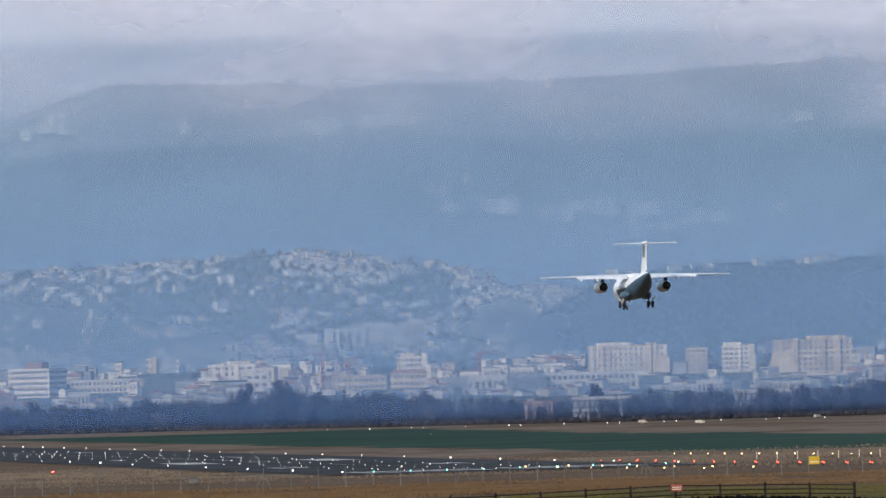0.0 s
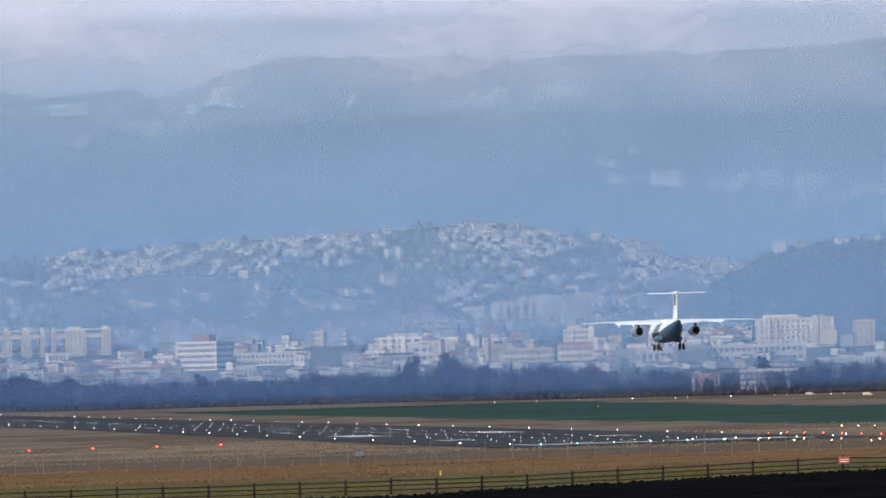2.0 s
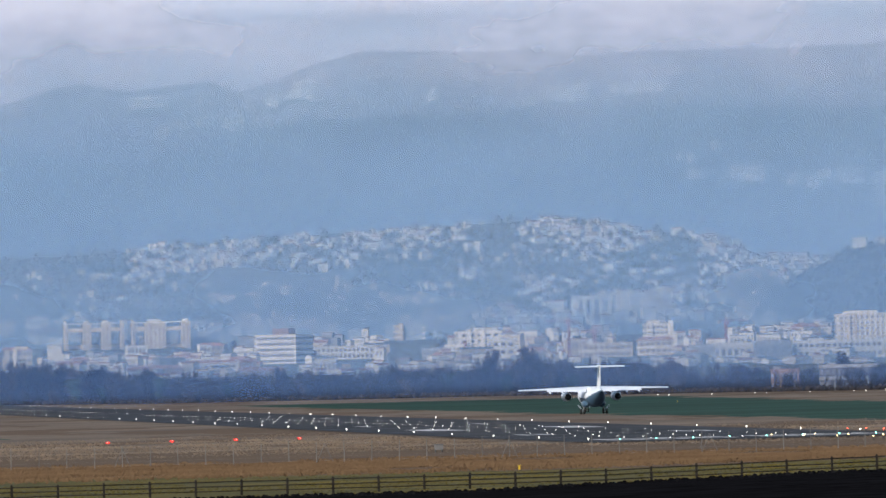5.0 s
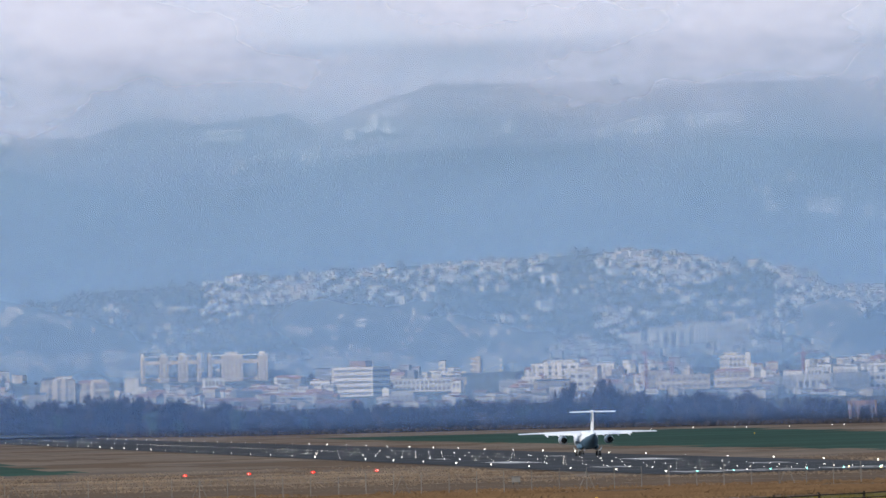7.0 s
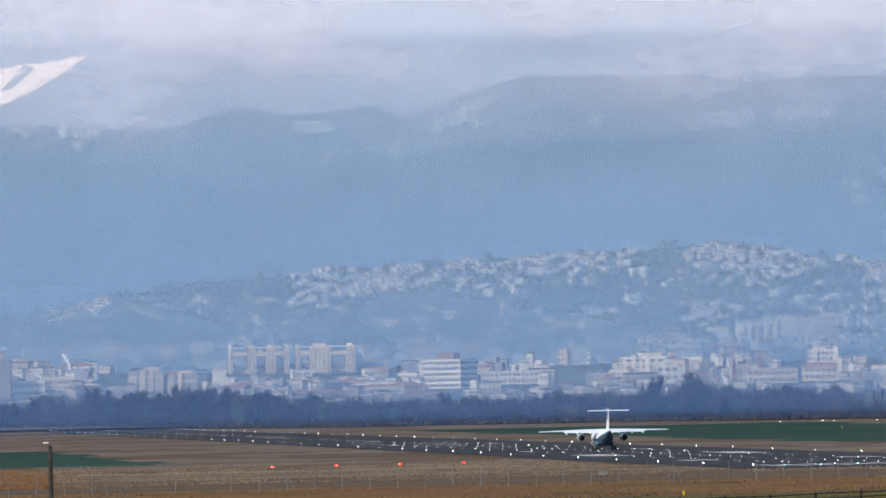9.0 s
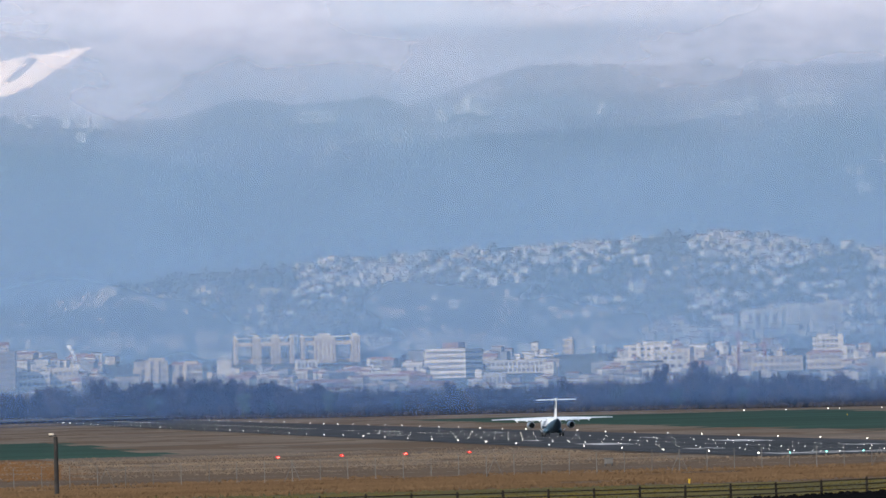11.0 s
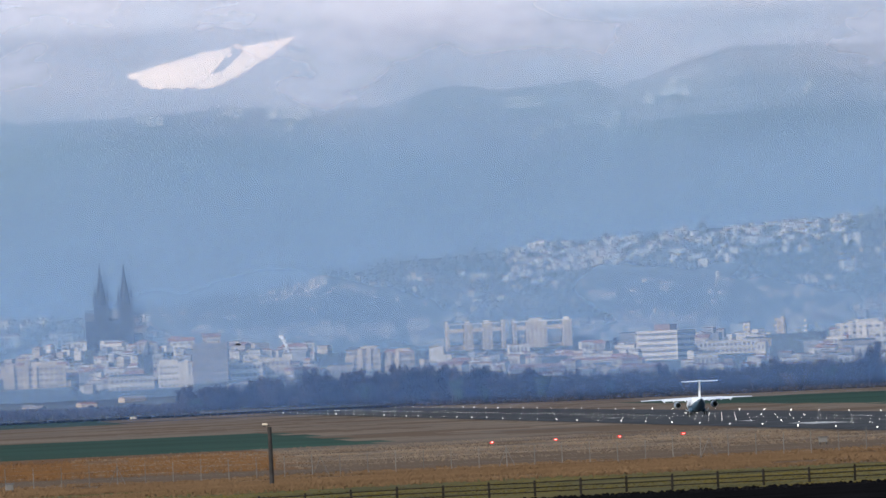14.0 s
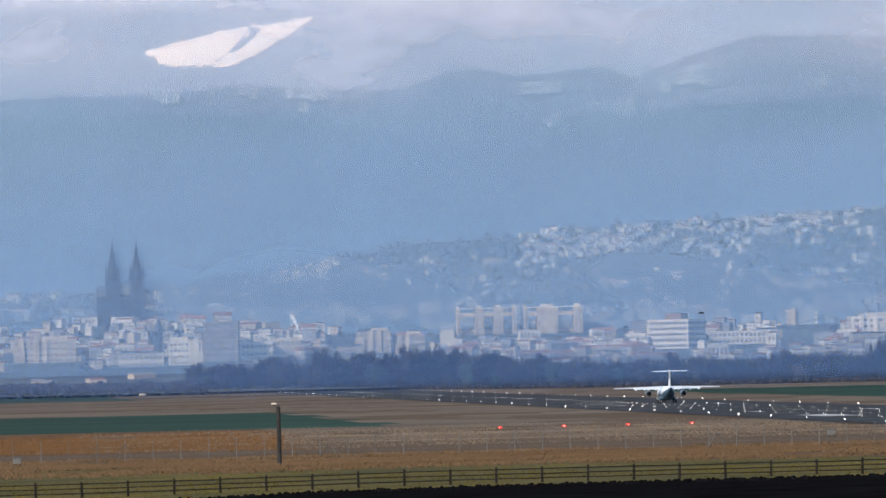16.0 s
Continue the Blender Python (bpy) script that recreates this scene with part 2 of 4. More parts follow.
def field(x, y):
    """Which cover the ground has: index into the ground's materials."""
    u = x / max(y, 1)
    w = wob(x, y, 70, 1.0) + wob(x, y + 500, 17, 0.7)
    if y < 562 + wob(x, 0, 9, 3):
        return 0
    if y > 3720 + 30 * w:
        return 5
    if y < bend(((0.0, 900), (0.0175, 892), (0.09, 814), (0.168, 768), (0.21, 765)), u) + 16 * w:
        return 1
    side = ramp(0.038, 0.058, u)
    if y < 1005 + 15 * w:
        return 7
    if y < 1112 - 40 * side + 18 * w:
        return 3
    if y < 1551 - 330 * side + 25 * w:
        return 2 if side < 0.5 else 3
    if x < 92 + 2 * w and 1551 + 20 * w < y < 2085 + 30 * w:
        return 4
    if x < 85 + 2 * w and 3130 < y + 30 * w < 3660:
        return 4
    if 253 + 10 * w + 0.02 * max(0, 1900 - y) < x < 366 + 12 * w + 0.06 * max(0, y - 2300) and 1450 + 40 * w < y < 2930 + 60 * w:
        return 4
    return 6 if noise.noise((x / 60, y / 110, 9)) + 0.5 * noise.noise((x / 13, y / 30, 4)) > -0.1 else 3


def build_ground():
    xs = [-6000, -3000, -1500, -800, -400, -200] + [-100 + 5 * i for i in range(201)] + [1000, 1200, 1600, 2500, 4000, 6000]
    ys = [-6000, -2500, -1000, -400, -100, 0, 100, 200, 300, 380, 440, 490] + [520 + 4 * i for i in range(22)] + [612 + 12 * i for i in range(25)] + [908 + 8 * i for i in range(69)] + [1460 + 18 * i for i in range(113)] + [3500, 3550, 3600, 3650, 3700, 3750, 3800, 4300, 4900, 5500, 7000]
    bm = bmesh.new()
    grid = [[bm.verts.new((x, y, ground_z(x, y))) for x in xs] for y in ys]
    for j in range(len(ys) - 1):
        for i in range(len(xs) - 1):
            f = bm.faces.new((grid[j][i], grid[j][i + 1], grid[j + 1][i + 1], grid[j + 1][i]))
            f.material_index = field((xs[i] + xs[i + 1]) / 2, (ys[j] + ys[j + 1]) / 2)
            f.smooth = True
    ob = part("ground", bm, [M[k] for k in ("soil", "olive", "rust", "weeds", "crop", "town_ground", "straw", "tan")])
    tagged(ob, "dry brown winter grassland with green crops and black ploughed soil", "ground", kind="structure")


build_ground()

# ---- runway ----
RX, RW = 184.5, 48.0


def strip(name, material, x0, x1, y0, y1, z, label="", parent=None, step=60):
    bm = bmesh.new()
    k = max(1, int((y1 - y0) / step))
    rows = [[bm.verts.new((x, y0 + (y1 - y0) * j / k, z + ground_z(x, y0 + (y1 - y0) * j / k))) for x in (x0, x1)] for j in range(k + 1)]
    for a, b in zip(rows, rows[1:]):
        bm.faces.new((a[0], a[1], b[1], b[0]))
    return part(name, bm, material, parent, label)


runway = tagged(strip("runway", M["asphalt"], RX - RW / 2 - 4, RX + RW / 2 + 4, 1192, 3620, 0.10), "long dark grey asphalt runway with white markings", "runway", kind="structure")


def marking(x, y, w, l):
    strip("runway_marking", M["paint_white"], x - w / 2, x + w / 2, y, y + l, 0.14, parent=runway)


for i in range(12):
    marking(RX + (-1 if i < 6 else 1) * (3.2 + 3.4 * (i % 6)), 1215, 1.8, 34)
for y in range(1400, 3500, 60):
    marking(RX, y, 0.3, 24)
for side in (-1, 1):
    for y, n in ((1365, 2), (1660, 1), (1980, 1)):
        for k in range(n):
            marking(RX + side * (12 + 3.2 * k), y, 1.8, 24)
    marking(RX + side * 13, 1510, 7, 45)
taxi = tagged(strip("taxiway", M["asphalt"], 20, RX - RW / 2 - 4, 3240, 3300, 0.08), "grey asphalt taxiway crossing dry grass", "taxiway", kind="structure")


def runway_lamp(material, name, label, r=0.2, stem=0.25):
    bm = bmesh.new()
    add_loft(bm, [ring((0, 0, z), a, a, 8, "z") for z, a in ((0, 0.1), (stem, 0.08))])
    ob = part(name, bm, M["dark_metal"])
    tagged(ob, label, "runway light", "lights of the runway")
    bm = bmesh.new()
    bmesh.ops.create_icosphere(bm, subdivisions=1, radius=r, matrix=Matrix.Translation((0, 0, stem + r)))
    part("lens", bm, material, ob)
    return ob


def lamp_row(ob, spots):
    first = True
    for x, y in spots:
        m = pose(x, y, ground_z(x, y) + 0.1)
        if first:
            ob.matrix_basis = m
            first = False
        else:
            copy_thing(ob, m)


rnd = random.Random(5)
edge_lamp = runway_lamp(M["white_lamp"], "edge_light", "white runway edge light standing in dry grass", 0.11)
lamp_row(edge_lamp, [(RX + s * (RW / 2 + 1.5), y) for s in (-1, 1) for y in range(1215, 3600, 60)])
centre_lamp = runway_lamp(M["white_lamp"], "centreline_light", "small white light on the runway centreline", 0.052, 0.05)
lamp_row(centre_lamp, [(RX, y) for y in range(1230, 3600, 15)])
touch_lamp = runway_lamp(M["white_lamp"], "touchdown_light", "small white touchdown zone light on the runway", 0.055, 0.05)
lamp_row(touch_lamp, [(RX + s * (9 + 1.5 * k), y) for s in (-1, 1) for y in range(1245, 2130, 30) for k in (0, 2)])
approach_lamp = runway_lamp(M["amber_lamp"], "approach_light", "warm white approach light before the runway", 0.105, 0.5)
lamp_row(approach_lamp, [(RX + k * 1.6, y) for y in range(1030, 1200, 30) for k in (-2, 2)] + [(236 + 0.06 * (1372 - y), y) for y in range(1130, 1372, 12)])
red_lamp = runway_lamp(M["red_lamp"], "side_row_light", "red side row light before the runway threshold", 0.1, 0.4)
lamp_row(red_lamp, [(210 + dx, y) for y in range(1040, 1280, 17) for dx in (-1.5, 1.5)])
threshold_lamp = runway_lamp(M["green_lamp"], "threshold_light", "green threshold light across the runway end", 0.11, 0.2)
lamp_row(threshold_lamp, [(RX - 22 + 5.5 * k, 1206) for k in range(9)])


def papi_unit():
    ob = thing("papi_unit", Matrix(), "red-glowing glide slope light box on short legs in dry grass", "approach light", "four glide slope light boxes")
    box_part("housing", ob, M["signal_red"], 0.9, 0.8, 0.34, pose(0, 0, 0.18), bevel=0.04)
    for sx in (-0.35, 0.35):
        box_part("leg", ob, M["dark_metal"], 0.08, 0.08, 0.2, pose(sx, 0, 0))
    box_part("lens", ob, M["papi_lamp"], 0.42, 0.06, 0.24, pose(0, -0.42, 0.24), "glowing red lens")
    for sx in (-0.11, 0.11):
        box_part("bulb", ob, M["white_lamp"], 0.05, 0.05, 0.05, pose(sx, -0.46, 0.34), "white-hot bulb")
    return ob


papi = papi_unit()
for i in range(4):
    m = pose(100.4 + 11.0 * i, 1402, ground_z(100.4 + 11.0 * i, 1402) + 0.02)
    if i:
        copy_thing(papi, m)
    else:
        papi.matrix_basis = m


# ---- fences ----
def rail_fence():
    x0, x1, y, gap = -60.0, 131.0, 650.0, 3.66
    fence = thing("rail_fence", pose(0, 0, 0), "dark weathered wooden post and rail fence along the meadow", "fence")
    n = int((x1 - x0) / gap)
    bmp = bmesh.new()
    add_loft(bmp, [ring((0, 0, z), r, r, 7, "z") for z, r in ((-0.3, 0.11), (1.22, 0.1), (1.3, 0.06))])
    first = part("post", bmp, M["wood"], fence)
    first.location = (x0, y, ground_z(x0, y))
    for i in range(n):
        if i:
            p = first.copy()
            scene.collection.objects.link(p)
            p.location = (x0 + i * gap, y, ground_z(x0 + i * gap, y) + rnd.uniform(-0.04, 0.04))
            p.rotation_euler = (rnd.uniform(-0.02, 0.02), rnd.uniform(-0.02, 0.02), rnd.uniform(0, 3))
        a, b = x0 + i * gap, x0 + (i + 1) * gap
        if i == n - 1:
            continue
        for h in (0.36, 0.73, 1.1):
            bm = bmesh.new()
            za, zb = ground_z(a, y) + h + rnd.uniform(-0.03, 0.03), ground_z(b, y) + h + rnd.uniform(-0.03, 0.03)
            add_tube(bm, (a - 0.1, y - 0.09, za), (b + 0.1, y - 0.09, zb), 0.055, 0.055, 6)
            part("rail", bm, M["wood"], fence)


def wire_fence():
    x0, x1, y, gap = -80.0, 205.0, 960.0, 3.27
    fence = thing("perimeter_fence", pose(0, 0, 0), "tall airfield perimeter fence of thin pale posts and wire", "fence")
    n = int((x1 - x0) / gap)
    bm = bmesh.new()
    add_box(bm, 0.09, 0.09, 2.75)
    first = part("post", bm, M["post"], fence)
    first.location = (x0, y, ground_z(x0, y))
    for i in range(1, n):
        p = first.copy()
        scene.collection.objects.link(p)
        p.location = (x0 + i * gap, y, ground_z(x0 + i * gap, y) - rnd.uniform(0, 0.25))
        p.rotation_euler = (0, rnd.uniform(-0.015, 0.015), 0)
    for i in range(4, n, 7):
        x = x0 + i * gap + (1.0 if i % 2 else 0)
        for s in (-1, 1):
            bm = bmesh.new()
            add_tube(bm, (x, y + 0.1, ground_z(x, y) + 2.3), (x + s * 1.0, y + 0.1, ground_z(x, y)), 0.04, 0.04, 5)
            part("brace", bm, M["post"], fence)
    for h in (0.3, 0.8, 1.3, 1.8, 2.3, 2.65):
        bm = bmesh.new()
        add_loft(bm, [ring((x0 + i * gap, y, ground_z(x0 + i * gap, y) + h), 0.004, 0.004, 3, "x") for i in range(0, n, 3)])
        part("wire", bm, M["wire"], fence)


rail_fence()
wire_fence()

# ---- small things on the field ----
def lamp_pole():
    y = 880.0
    x = 0.0445 * y
    p = thing("wooden_pole", pose(x, y, ground_z(x, y) - 0.1), "dark wooden pole with a white lamp head in the field", "pole")
    bm = bmesh.new()
    add_loft(bm, [ring((0, 0, z), r, r, 10, "z") for z, r in ((0, 0.26), (2.5, 0.24), (6.4, 0.22))])
    part("shaft", bm, M["pole"], p)
    box_part("bracket", p, M["dark_metal"], 0.75, 0.12, 0.1, pose(-0.3, 0, 6.45))
    box_part("lamp_head", p, M["render_white"], 0.6, 0.4, 0.22, pose(-0.45, 0, 6.58), "white lamp head", 0.06)


def sign_board(name, x, y, w, h, lift, material, label, cat, bars=None):
    s = thing(name, pose(x, y, ground_z(x, y)), label, cat)
    for sx in (-0.35, 0.35):
        box_part("post", s, M["dark_metal"], 0.07, 0.07, lift + h * 0.6, pose(sx * w, 0.06, 0))
    b = box_part("board", s, material, w, 0.05, h, pose(0, 0, lift), bevel=0.01)
    for k in range(bars or 0):
        box_part("lettering_bar", b, M["render_white"], w * 0.8, 0.02, h * 0.12, pose(0, -0.035, lift + h * (0.25 + 0.28 * k)))


def yellow_marker(x, y):
    s = thing("yellow_marker", pose(x, y, ground_z(x, y)), "small yellow marker post in the meadow", "marker")
    box_part("body", s, M["signal_yellow"], 0.2, 0.2, 0.42, pose(0, 0, 0), bevel=0.05)
    box_part("cap", s, M["signal_yellow"], 0.25, 0.25, 0.06, pose(0, 0, 0.42))


def equipment_box(x, y, wide):
    s = thing("equipment_cabinet", pose(x, y, ground_z(x, y)), "grey equipment cabinet behind the perimeter fence", "cabinet")
    box_part("body", s, M["concrete"], wide, 0.8, 0.7, pose(0, 0, 0.3), bevel=0.04)
    box_part("lid", s, M["slate"], wide + 0.15, 1.0, 0.1, pose(0, 0, 1.0))
    for sx in (-0.4, 0.4):
        box_part("foot", s, M["dark_metal"], 0.12, 0.8, 0.3, pose(sx * wide, 0, 0))


lamp_pole()
sign_board("red_sign", 0.1725 * 640, 640, 0.9, 0.55, 0.75, M["signal_red"], "faded red warning sign on the wooden fence", "sign", 2)
sign_board("taxiway_sign", 0.1899 * 1130, 1130, 1.5, 1.1, 0.15, M["signal_yellow"], "yellow airfield sign board facing the meadow", "sign", 1)
yellow_marker(0.1222 * 800, 800)
yellow_marker(0.142 * 2400, 2400)
equipment_box(0.1123 * 1090, 1090, 1.1)
equipment_box(0.0125 * 940, 940, 0.9)



def utility_van():
    v = thing("utility_van", Matrix(), "small white service van parked beyond the runway", "van", "vans on the apron")
    bm = bmesh.new()
    add_loft(bm, [[Vector((x, -0.9, 0.4)), Vector((x, 0.9, 0.4)), Vector((x, 0.9, z)), Vector((x, -0.9, z))] for x, z in ((-2.4, 1.9), (0.9, 2.0), (1.5, 1.35), (2.4, 1.1))])
    part("body", bm, M["render_white"], v)
    box_part("windscreen", v, M["glass"], 0.5, 1.84, 0.5, pose(1.05, 0, 1.35))
    for x in (-1.5, 1.5):
        for y in (-0.85, 0.85):
            bm = bmesh.new()
            add_loft(bm, [ring((x, y + d, 0.35), 0.35, 0.35, 10) for d in (-0.1, 0.1)])
            part("wheel", bm, M["rubber"], v)
    return v


van = utility_van()
for i, (u, y) in enumerate(((0.1685, 2750), (0.1757, 2600), (0.028, 3600), (0.1905, 2790))):
    m = pose(u * y, y, ground_z(u * y, y) + 0.02, 0, 0, 12 * i)
    if i:
        copy_thing(van, m)
    else:
        van.matrix_basis = m


for o in [o for o in scene.objects if o.name.startswith("utility_van")]:
    o.scale = (0.6, 0.6, 0.6)


def marker_posts(spots, h, r, material, label, lamp=None):
    p = thing("marker_post", Matrix(), label, "marker post", "marker posts " + label.split()[-1])
    bm = bmesh.new()
    add_tube(bm, (0, 0, 0), (0, 0, h), r, r, 6)
    part("shaft", bm, material, p)
    bm = bmesh.new()
    bmesh.ops.create_icosphere(bm, subdivisions=1, radius=r * 1.7, matrix=Matrix.Translation((0, 0, h + r)))
    part("head", bm, lamp or material, p)
    for i, (x, y) in enumerate(spots):
        m = pose(x, y, ground_z(x, y))
        if i:
            copy_thing(p, m)
        else:
            p.matrix_basis = m


marker_posts([(232 + 2.7 * i, 1270 - 3 * i) for i in range(17)], 1.1, 0.06, M["render_white"], "thin white marker post beside the approach lights")
marker_posts([(0.033 * 3420 + 3.0 * i, 3420) for i in range(19)], 2.2, 0.13, M["post"], "pale post with a dim red lamp past the runway", M["signal_red"])
marker_posts([(372 + 9.5 * i + (i * 37 % 11), 2880 - 11 * i) for i in range(16)], 0.4, 0.07, M["render_white"], "low white marker on the taxiway edge", M["white_lamp"])

# ---- grasses ----
def grass_band(name, y0, y1, count, tall, material, label, u0=0.005, u1=0.205, seed=1):
    r = random.Random(seed)
    verts, faces = [], []
    for _ in range(count):
        y = r.triangular(y0, y1)
        x = y * r.uniform(u0, u1)
        if noise.noise((x / 14, y / 40, seed)) < -0.3 or (152 < x < 217 and y > 1190):
            continue
        z, h, w = ground_z(x, y), tall * r.uniform(0.4, 1.1) * (1 + 0.6 * noise.noise((x / 7, y / 25, 7))), r.uniform(0.06, 0.2)
        dx, k = r.uniform(-0.3, 0.3), len(verts)
        verts += [(x - w, y, z - 0.05), (x + w, y + r.uniform(-0.2, 0.2), z - 0.05), (x + dx + 0.05, y, z + h), (x + dx - 0.05, y + 0.1, z + h * 0.9)]
        faces.append((k, k + 1, k + 2, k + 3))
    me = bpy.data.meshes.new(name)
    me.from_pydata(verts, [], faces)
    me.materials.append(material)
    tagged(new(name, me), label, "grass", kind="stuff")


grass_band("tall_dry_grass", 790, 1010, 62000, 0.26, M["tan"], "tall tan dry grass along the perimeter fence", seed=2)
grass_band("meadow_grass", 600, 800, 9000, 0.08, M["olive"], "short olive meadow grass", seed=3)
grass_band("rusty_grass", 1090, 1500, 12000, 0.26, M["rust"], "rusty dry grass behind the perimeter fence", u0=0.0, u1=0.045, seed=4)
grass_band("runway_verge_grass", 1090, 1560, 26000, 0.2, M["straw"], "pale dry grass beside the runway", u0=0.02, u1=0.205, seed=6)


def clods():
    r = random.Random(8)
    bm = bmesh.new()
    for _ in range(1500):
        y = r.uniform(535, 564)
        x = y * r.uniform(0.0, 0.215)
        s = r.uniform(0.05, 0.17)
        add_loft(bm, [ring((x, y, ground_z(x, y) + z * s), a * s, a * s * r.uniform(0.6, 1), 5, "z") for z, a in ((-0.3, 1.2), (0.4, 1), (0.9, 0.4))])
    tagged(part("soil_clods", bm, M["soil"]), "black clods of ploughed soil", "soil", kind="stuff")


clods()

# ---- aircraft ----
def wing_panel(bm, pts, thick):
    """A tapered panel: pts are (leading, trailing) pairs of places from root to tip."""
    rings = []
    for (le, te), t in zip(pts, thick):
        le, te = Vector(le), Vector(te)
        up = Vector((0, 0, 1))
        rings.append([le, le.lerp(te, 0.12) + up * t * 0.55, le.lerp(te, 0.4) + up * t * 0.62, le.lerp(te, 0.75) + up * t * 0.3, te + up * 0.02, te - up * 0.02, le.lerp(te, 0.6) - up * t * 0.3, le.lerp(te, 0.12) - up * t * 0.4])
    add_loft(bm, rings)


def airliner():
    a = thing("jet_airliner", Matrix(), "white high-wing twin-engine jet airliner with lowered wheels and T-tail", "aircraft")
    bm = bmesh.new()
    secs = ((14.0, 2.5, 0.05, 0.05), (13.6, 2.52, 0.5, 0.5), (12.6, 2.65, 1.0, 1.05), (11.0, 2.85, 1.5, 1.55), (9.0, 2.95, 1.72, 1.75), (4.0, 2.95, 1.75, 1.78), (0.0, 2.95, 1.75, 1.78), (-3.5, 3.0, 1.72, 1.72), (-6.0, 3.22, 1.52, 1.46), (-8.5, 3.62, 1.15, 1.08), (-11.0, 4.05, 0.7, 0.66), (-13.0, 4.4, 0.3, 0.3), (-13.6, 4.48, 0.08, 0.1))
    secs = [(4 + (y - 4) * 0.88 if y > 4 else -4 + (y + 4) * 0.83 if y < -4 else y, z, rx, rz) for y, z, rx, rz in secs]
    fine = []
    for p, q in zip(secs, secs[1:]):
        fine += [tuple(a + (b - a) * i / 6 for a, b in zip(p, q)) for i in range(6)]
    add_loft(bm, [ring((0, y, z), rx, rz, 64) for y, z, rx, rz in fine + [secs[-1]]])
    # Blue belly paint, carried up the tail to colour in its shaded underside.
    for f in bm.faces:
        c = f.calc_center_median()
        if c.y < 6 and c.z < 2.75 + max(0, -2.5 - c.y) * 0.2:
            f.material_index = 1
    fus = part("fuselage", bm, (M["white_skin"], M["navy"]), a, "white fuselage with a dark blue belly", True)
    bm = bmesh.new()
    add_loft(bm, [ring((0, y, 4.45), rx, rz, 16) for y, rx, rz in ((4.0, 0.1, 0.05), (2.8, 1.2, 0.35), (0, 1.5, 0.48), (-2.5, 1.3, 0.4), (-4.2, 0.1, 0.05))])
    part("wing_fairing", bm, M["white_skin"], a, smooth=True)
    for s in (-1, 1):
        bm = bmesh.new()
        wing_panel(bm, [((s * 0.6, 2.2, 4.62), (s * 0.6, -1.6, 4.5)), ((s * 5.0, 1.6, 4.6), (s * 5.0, -1.5, 4.5)), ((s * 13.75, -0.2, 4.5), (s * 13.75, -1.6, 4.47))], (0.5, 0.42, 0.16))
        wing = part("wing", bm, M["white_skin"], a, smooth=False)
        bm = bmesh.new()
        wing_panel(bm, [((s * 1.5, -1.45, 4.42), (s * 1.5, -2.8, 4.1)), ((s * 8.7, -1.4, 4.42), (s * 8.7, -2.4, 4.2))], (0.2, 0.14))
        part("flap", bm, M["white_skin"], wing, "lowered white flap")
        bm = bmesh.new()
        wing_panel(bm, [((s * 8.9, -1.45, 4.46), (s * 8.9, -2.05, 4.44)), ((s * 13.4, -1.5, 4.45), (s * 13.4, -1.95, 4.44))], (0.08, 0.06))
        part("aileron", bm, M["aileron_shade"], wing, "aileron coloured grey for the outer wing's shade")
        for fx in (3.0, 5.9, 8.2):
            bm = bmesh.new()
            add_loft(bm, [ring((s * fx, y, z), r, r * 1.3, 8) for y, z, r in ((0.2, 4.35, 0.05), (-1.0, 4.2, 0.16), (-2.6, 4.0, 0.14), (-3.3, 3.85, 0.03))])
            part("flap_track_fairing", bm, M["white_skin"], wing, smooth=True)
        bm = bmesh.new()
        add_loft(bm, [ring((s * 4.6, y, 3.05), r, r, 20) for y, r in ((4.4, 0.62), (4.1, 0.76), (3.0, 0.84), (1.4, 0.82), (0.2, 0.68), (-0.2, 0.6))], cap=False)
        nac = part("nacelle", bm, M["white_skin"], a, "white engine nacelle", True)
        bm = bmesh.new()
        add_loft(bm, [ring((s * 4.6, y, 3.05), r, r, 20) for y, r in ((-0.15, 0.6), (0.6, 0.58), (0.7, 0.05))], cap=False)
        add_loft(bm, [ring((s * 4.6, y, 3.05), r, r, 14) for y, r in ((0.6, 0.4), (-0.5, 0.33), (-1.0, 0.05))])
        part("exhaust", bm, M["dark_metal"], nac, "dark metal exhaust")
        bm = bmesh.new()
        add_loft(bm, [ring((s * 4.6, y, 3.05), r, r, 20) for y, r in ((4.2, 0.6), (3.6, 0.58), (3.5, 0.05))], cap=False)
        part("intake", bm, M["dark_metal"], nac, "dark engine intake")
        bm = bmesh.new()
        wing_panel(bm, [((s * 4.6, 3.4, 3.8), (s * 4.6, 0.1, 3.65)), ((s * 4.6, 2.2, 4.5), (s * 4.6, -0.8, 4.5))], (0.05, 0.05))
        for v in bm.verts:
            v.co.x += 0.1 if v.index % 2 else -0.1
        part("pylon", bm, M["white_skin"], a)
        # main wheels
        bm = bmesh.new()
        add_loft(bm, [ring((s * 1.5, y, 1.75), rx, rz, 14) for y, rx, rz in ((2.4, 0.1, 0.1), (1.2, 0.6, 0.6), (-1.5, 0.62, 0.62), (-3.4, 0.1, 0.1))])
        part("wheel_sponson", bm, M["navy"], a, smooth=True)
        bm = bmesh.new()
        add_tube(bm, (s * 1.75, -0.6, 1.6), (s * 2.05, -0.7, 0.45), 0.13, 0.1, 10)
        add_tube(bm, (s * 1.6, -1.5, 1.5), (s * 2.05, -0.75, 0.6), 0.06, 0.06, 6)
        add_tube(bm, (s * 1.6, -0.7, 0.45), (s * 2.5, -0.7, 0.45), 0.08, 0.08, 8)
        leg = part("main_gear_leg", bm, M["alloy"], a, "grey main landing gear leg")
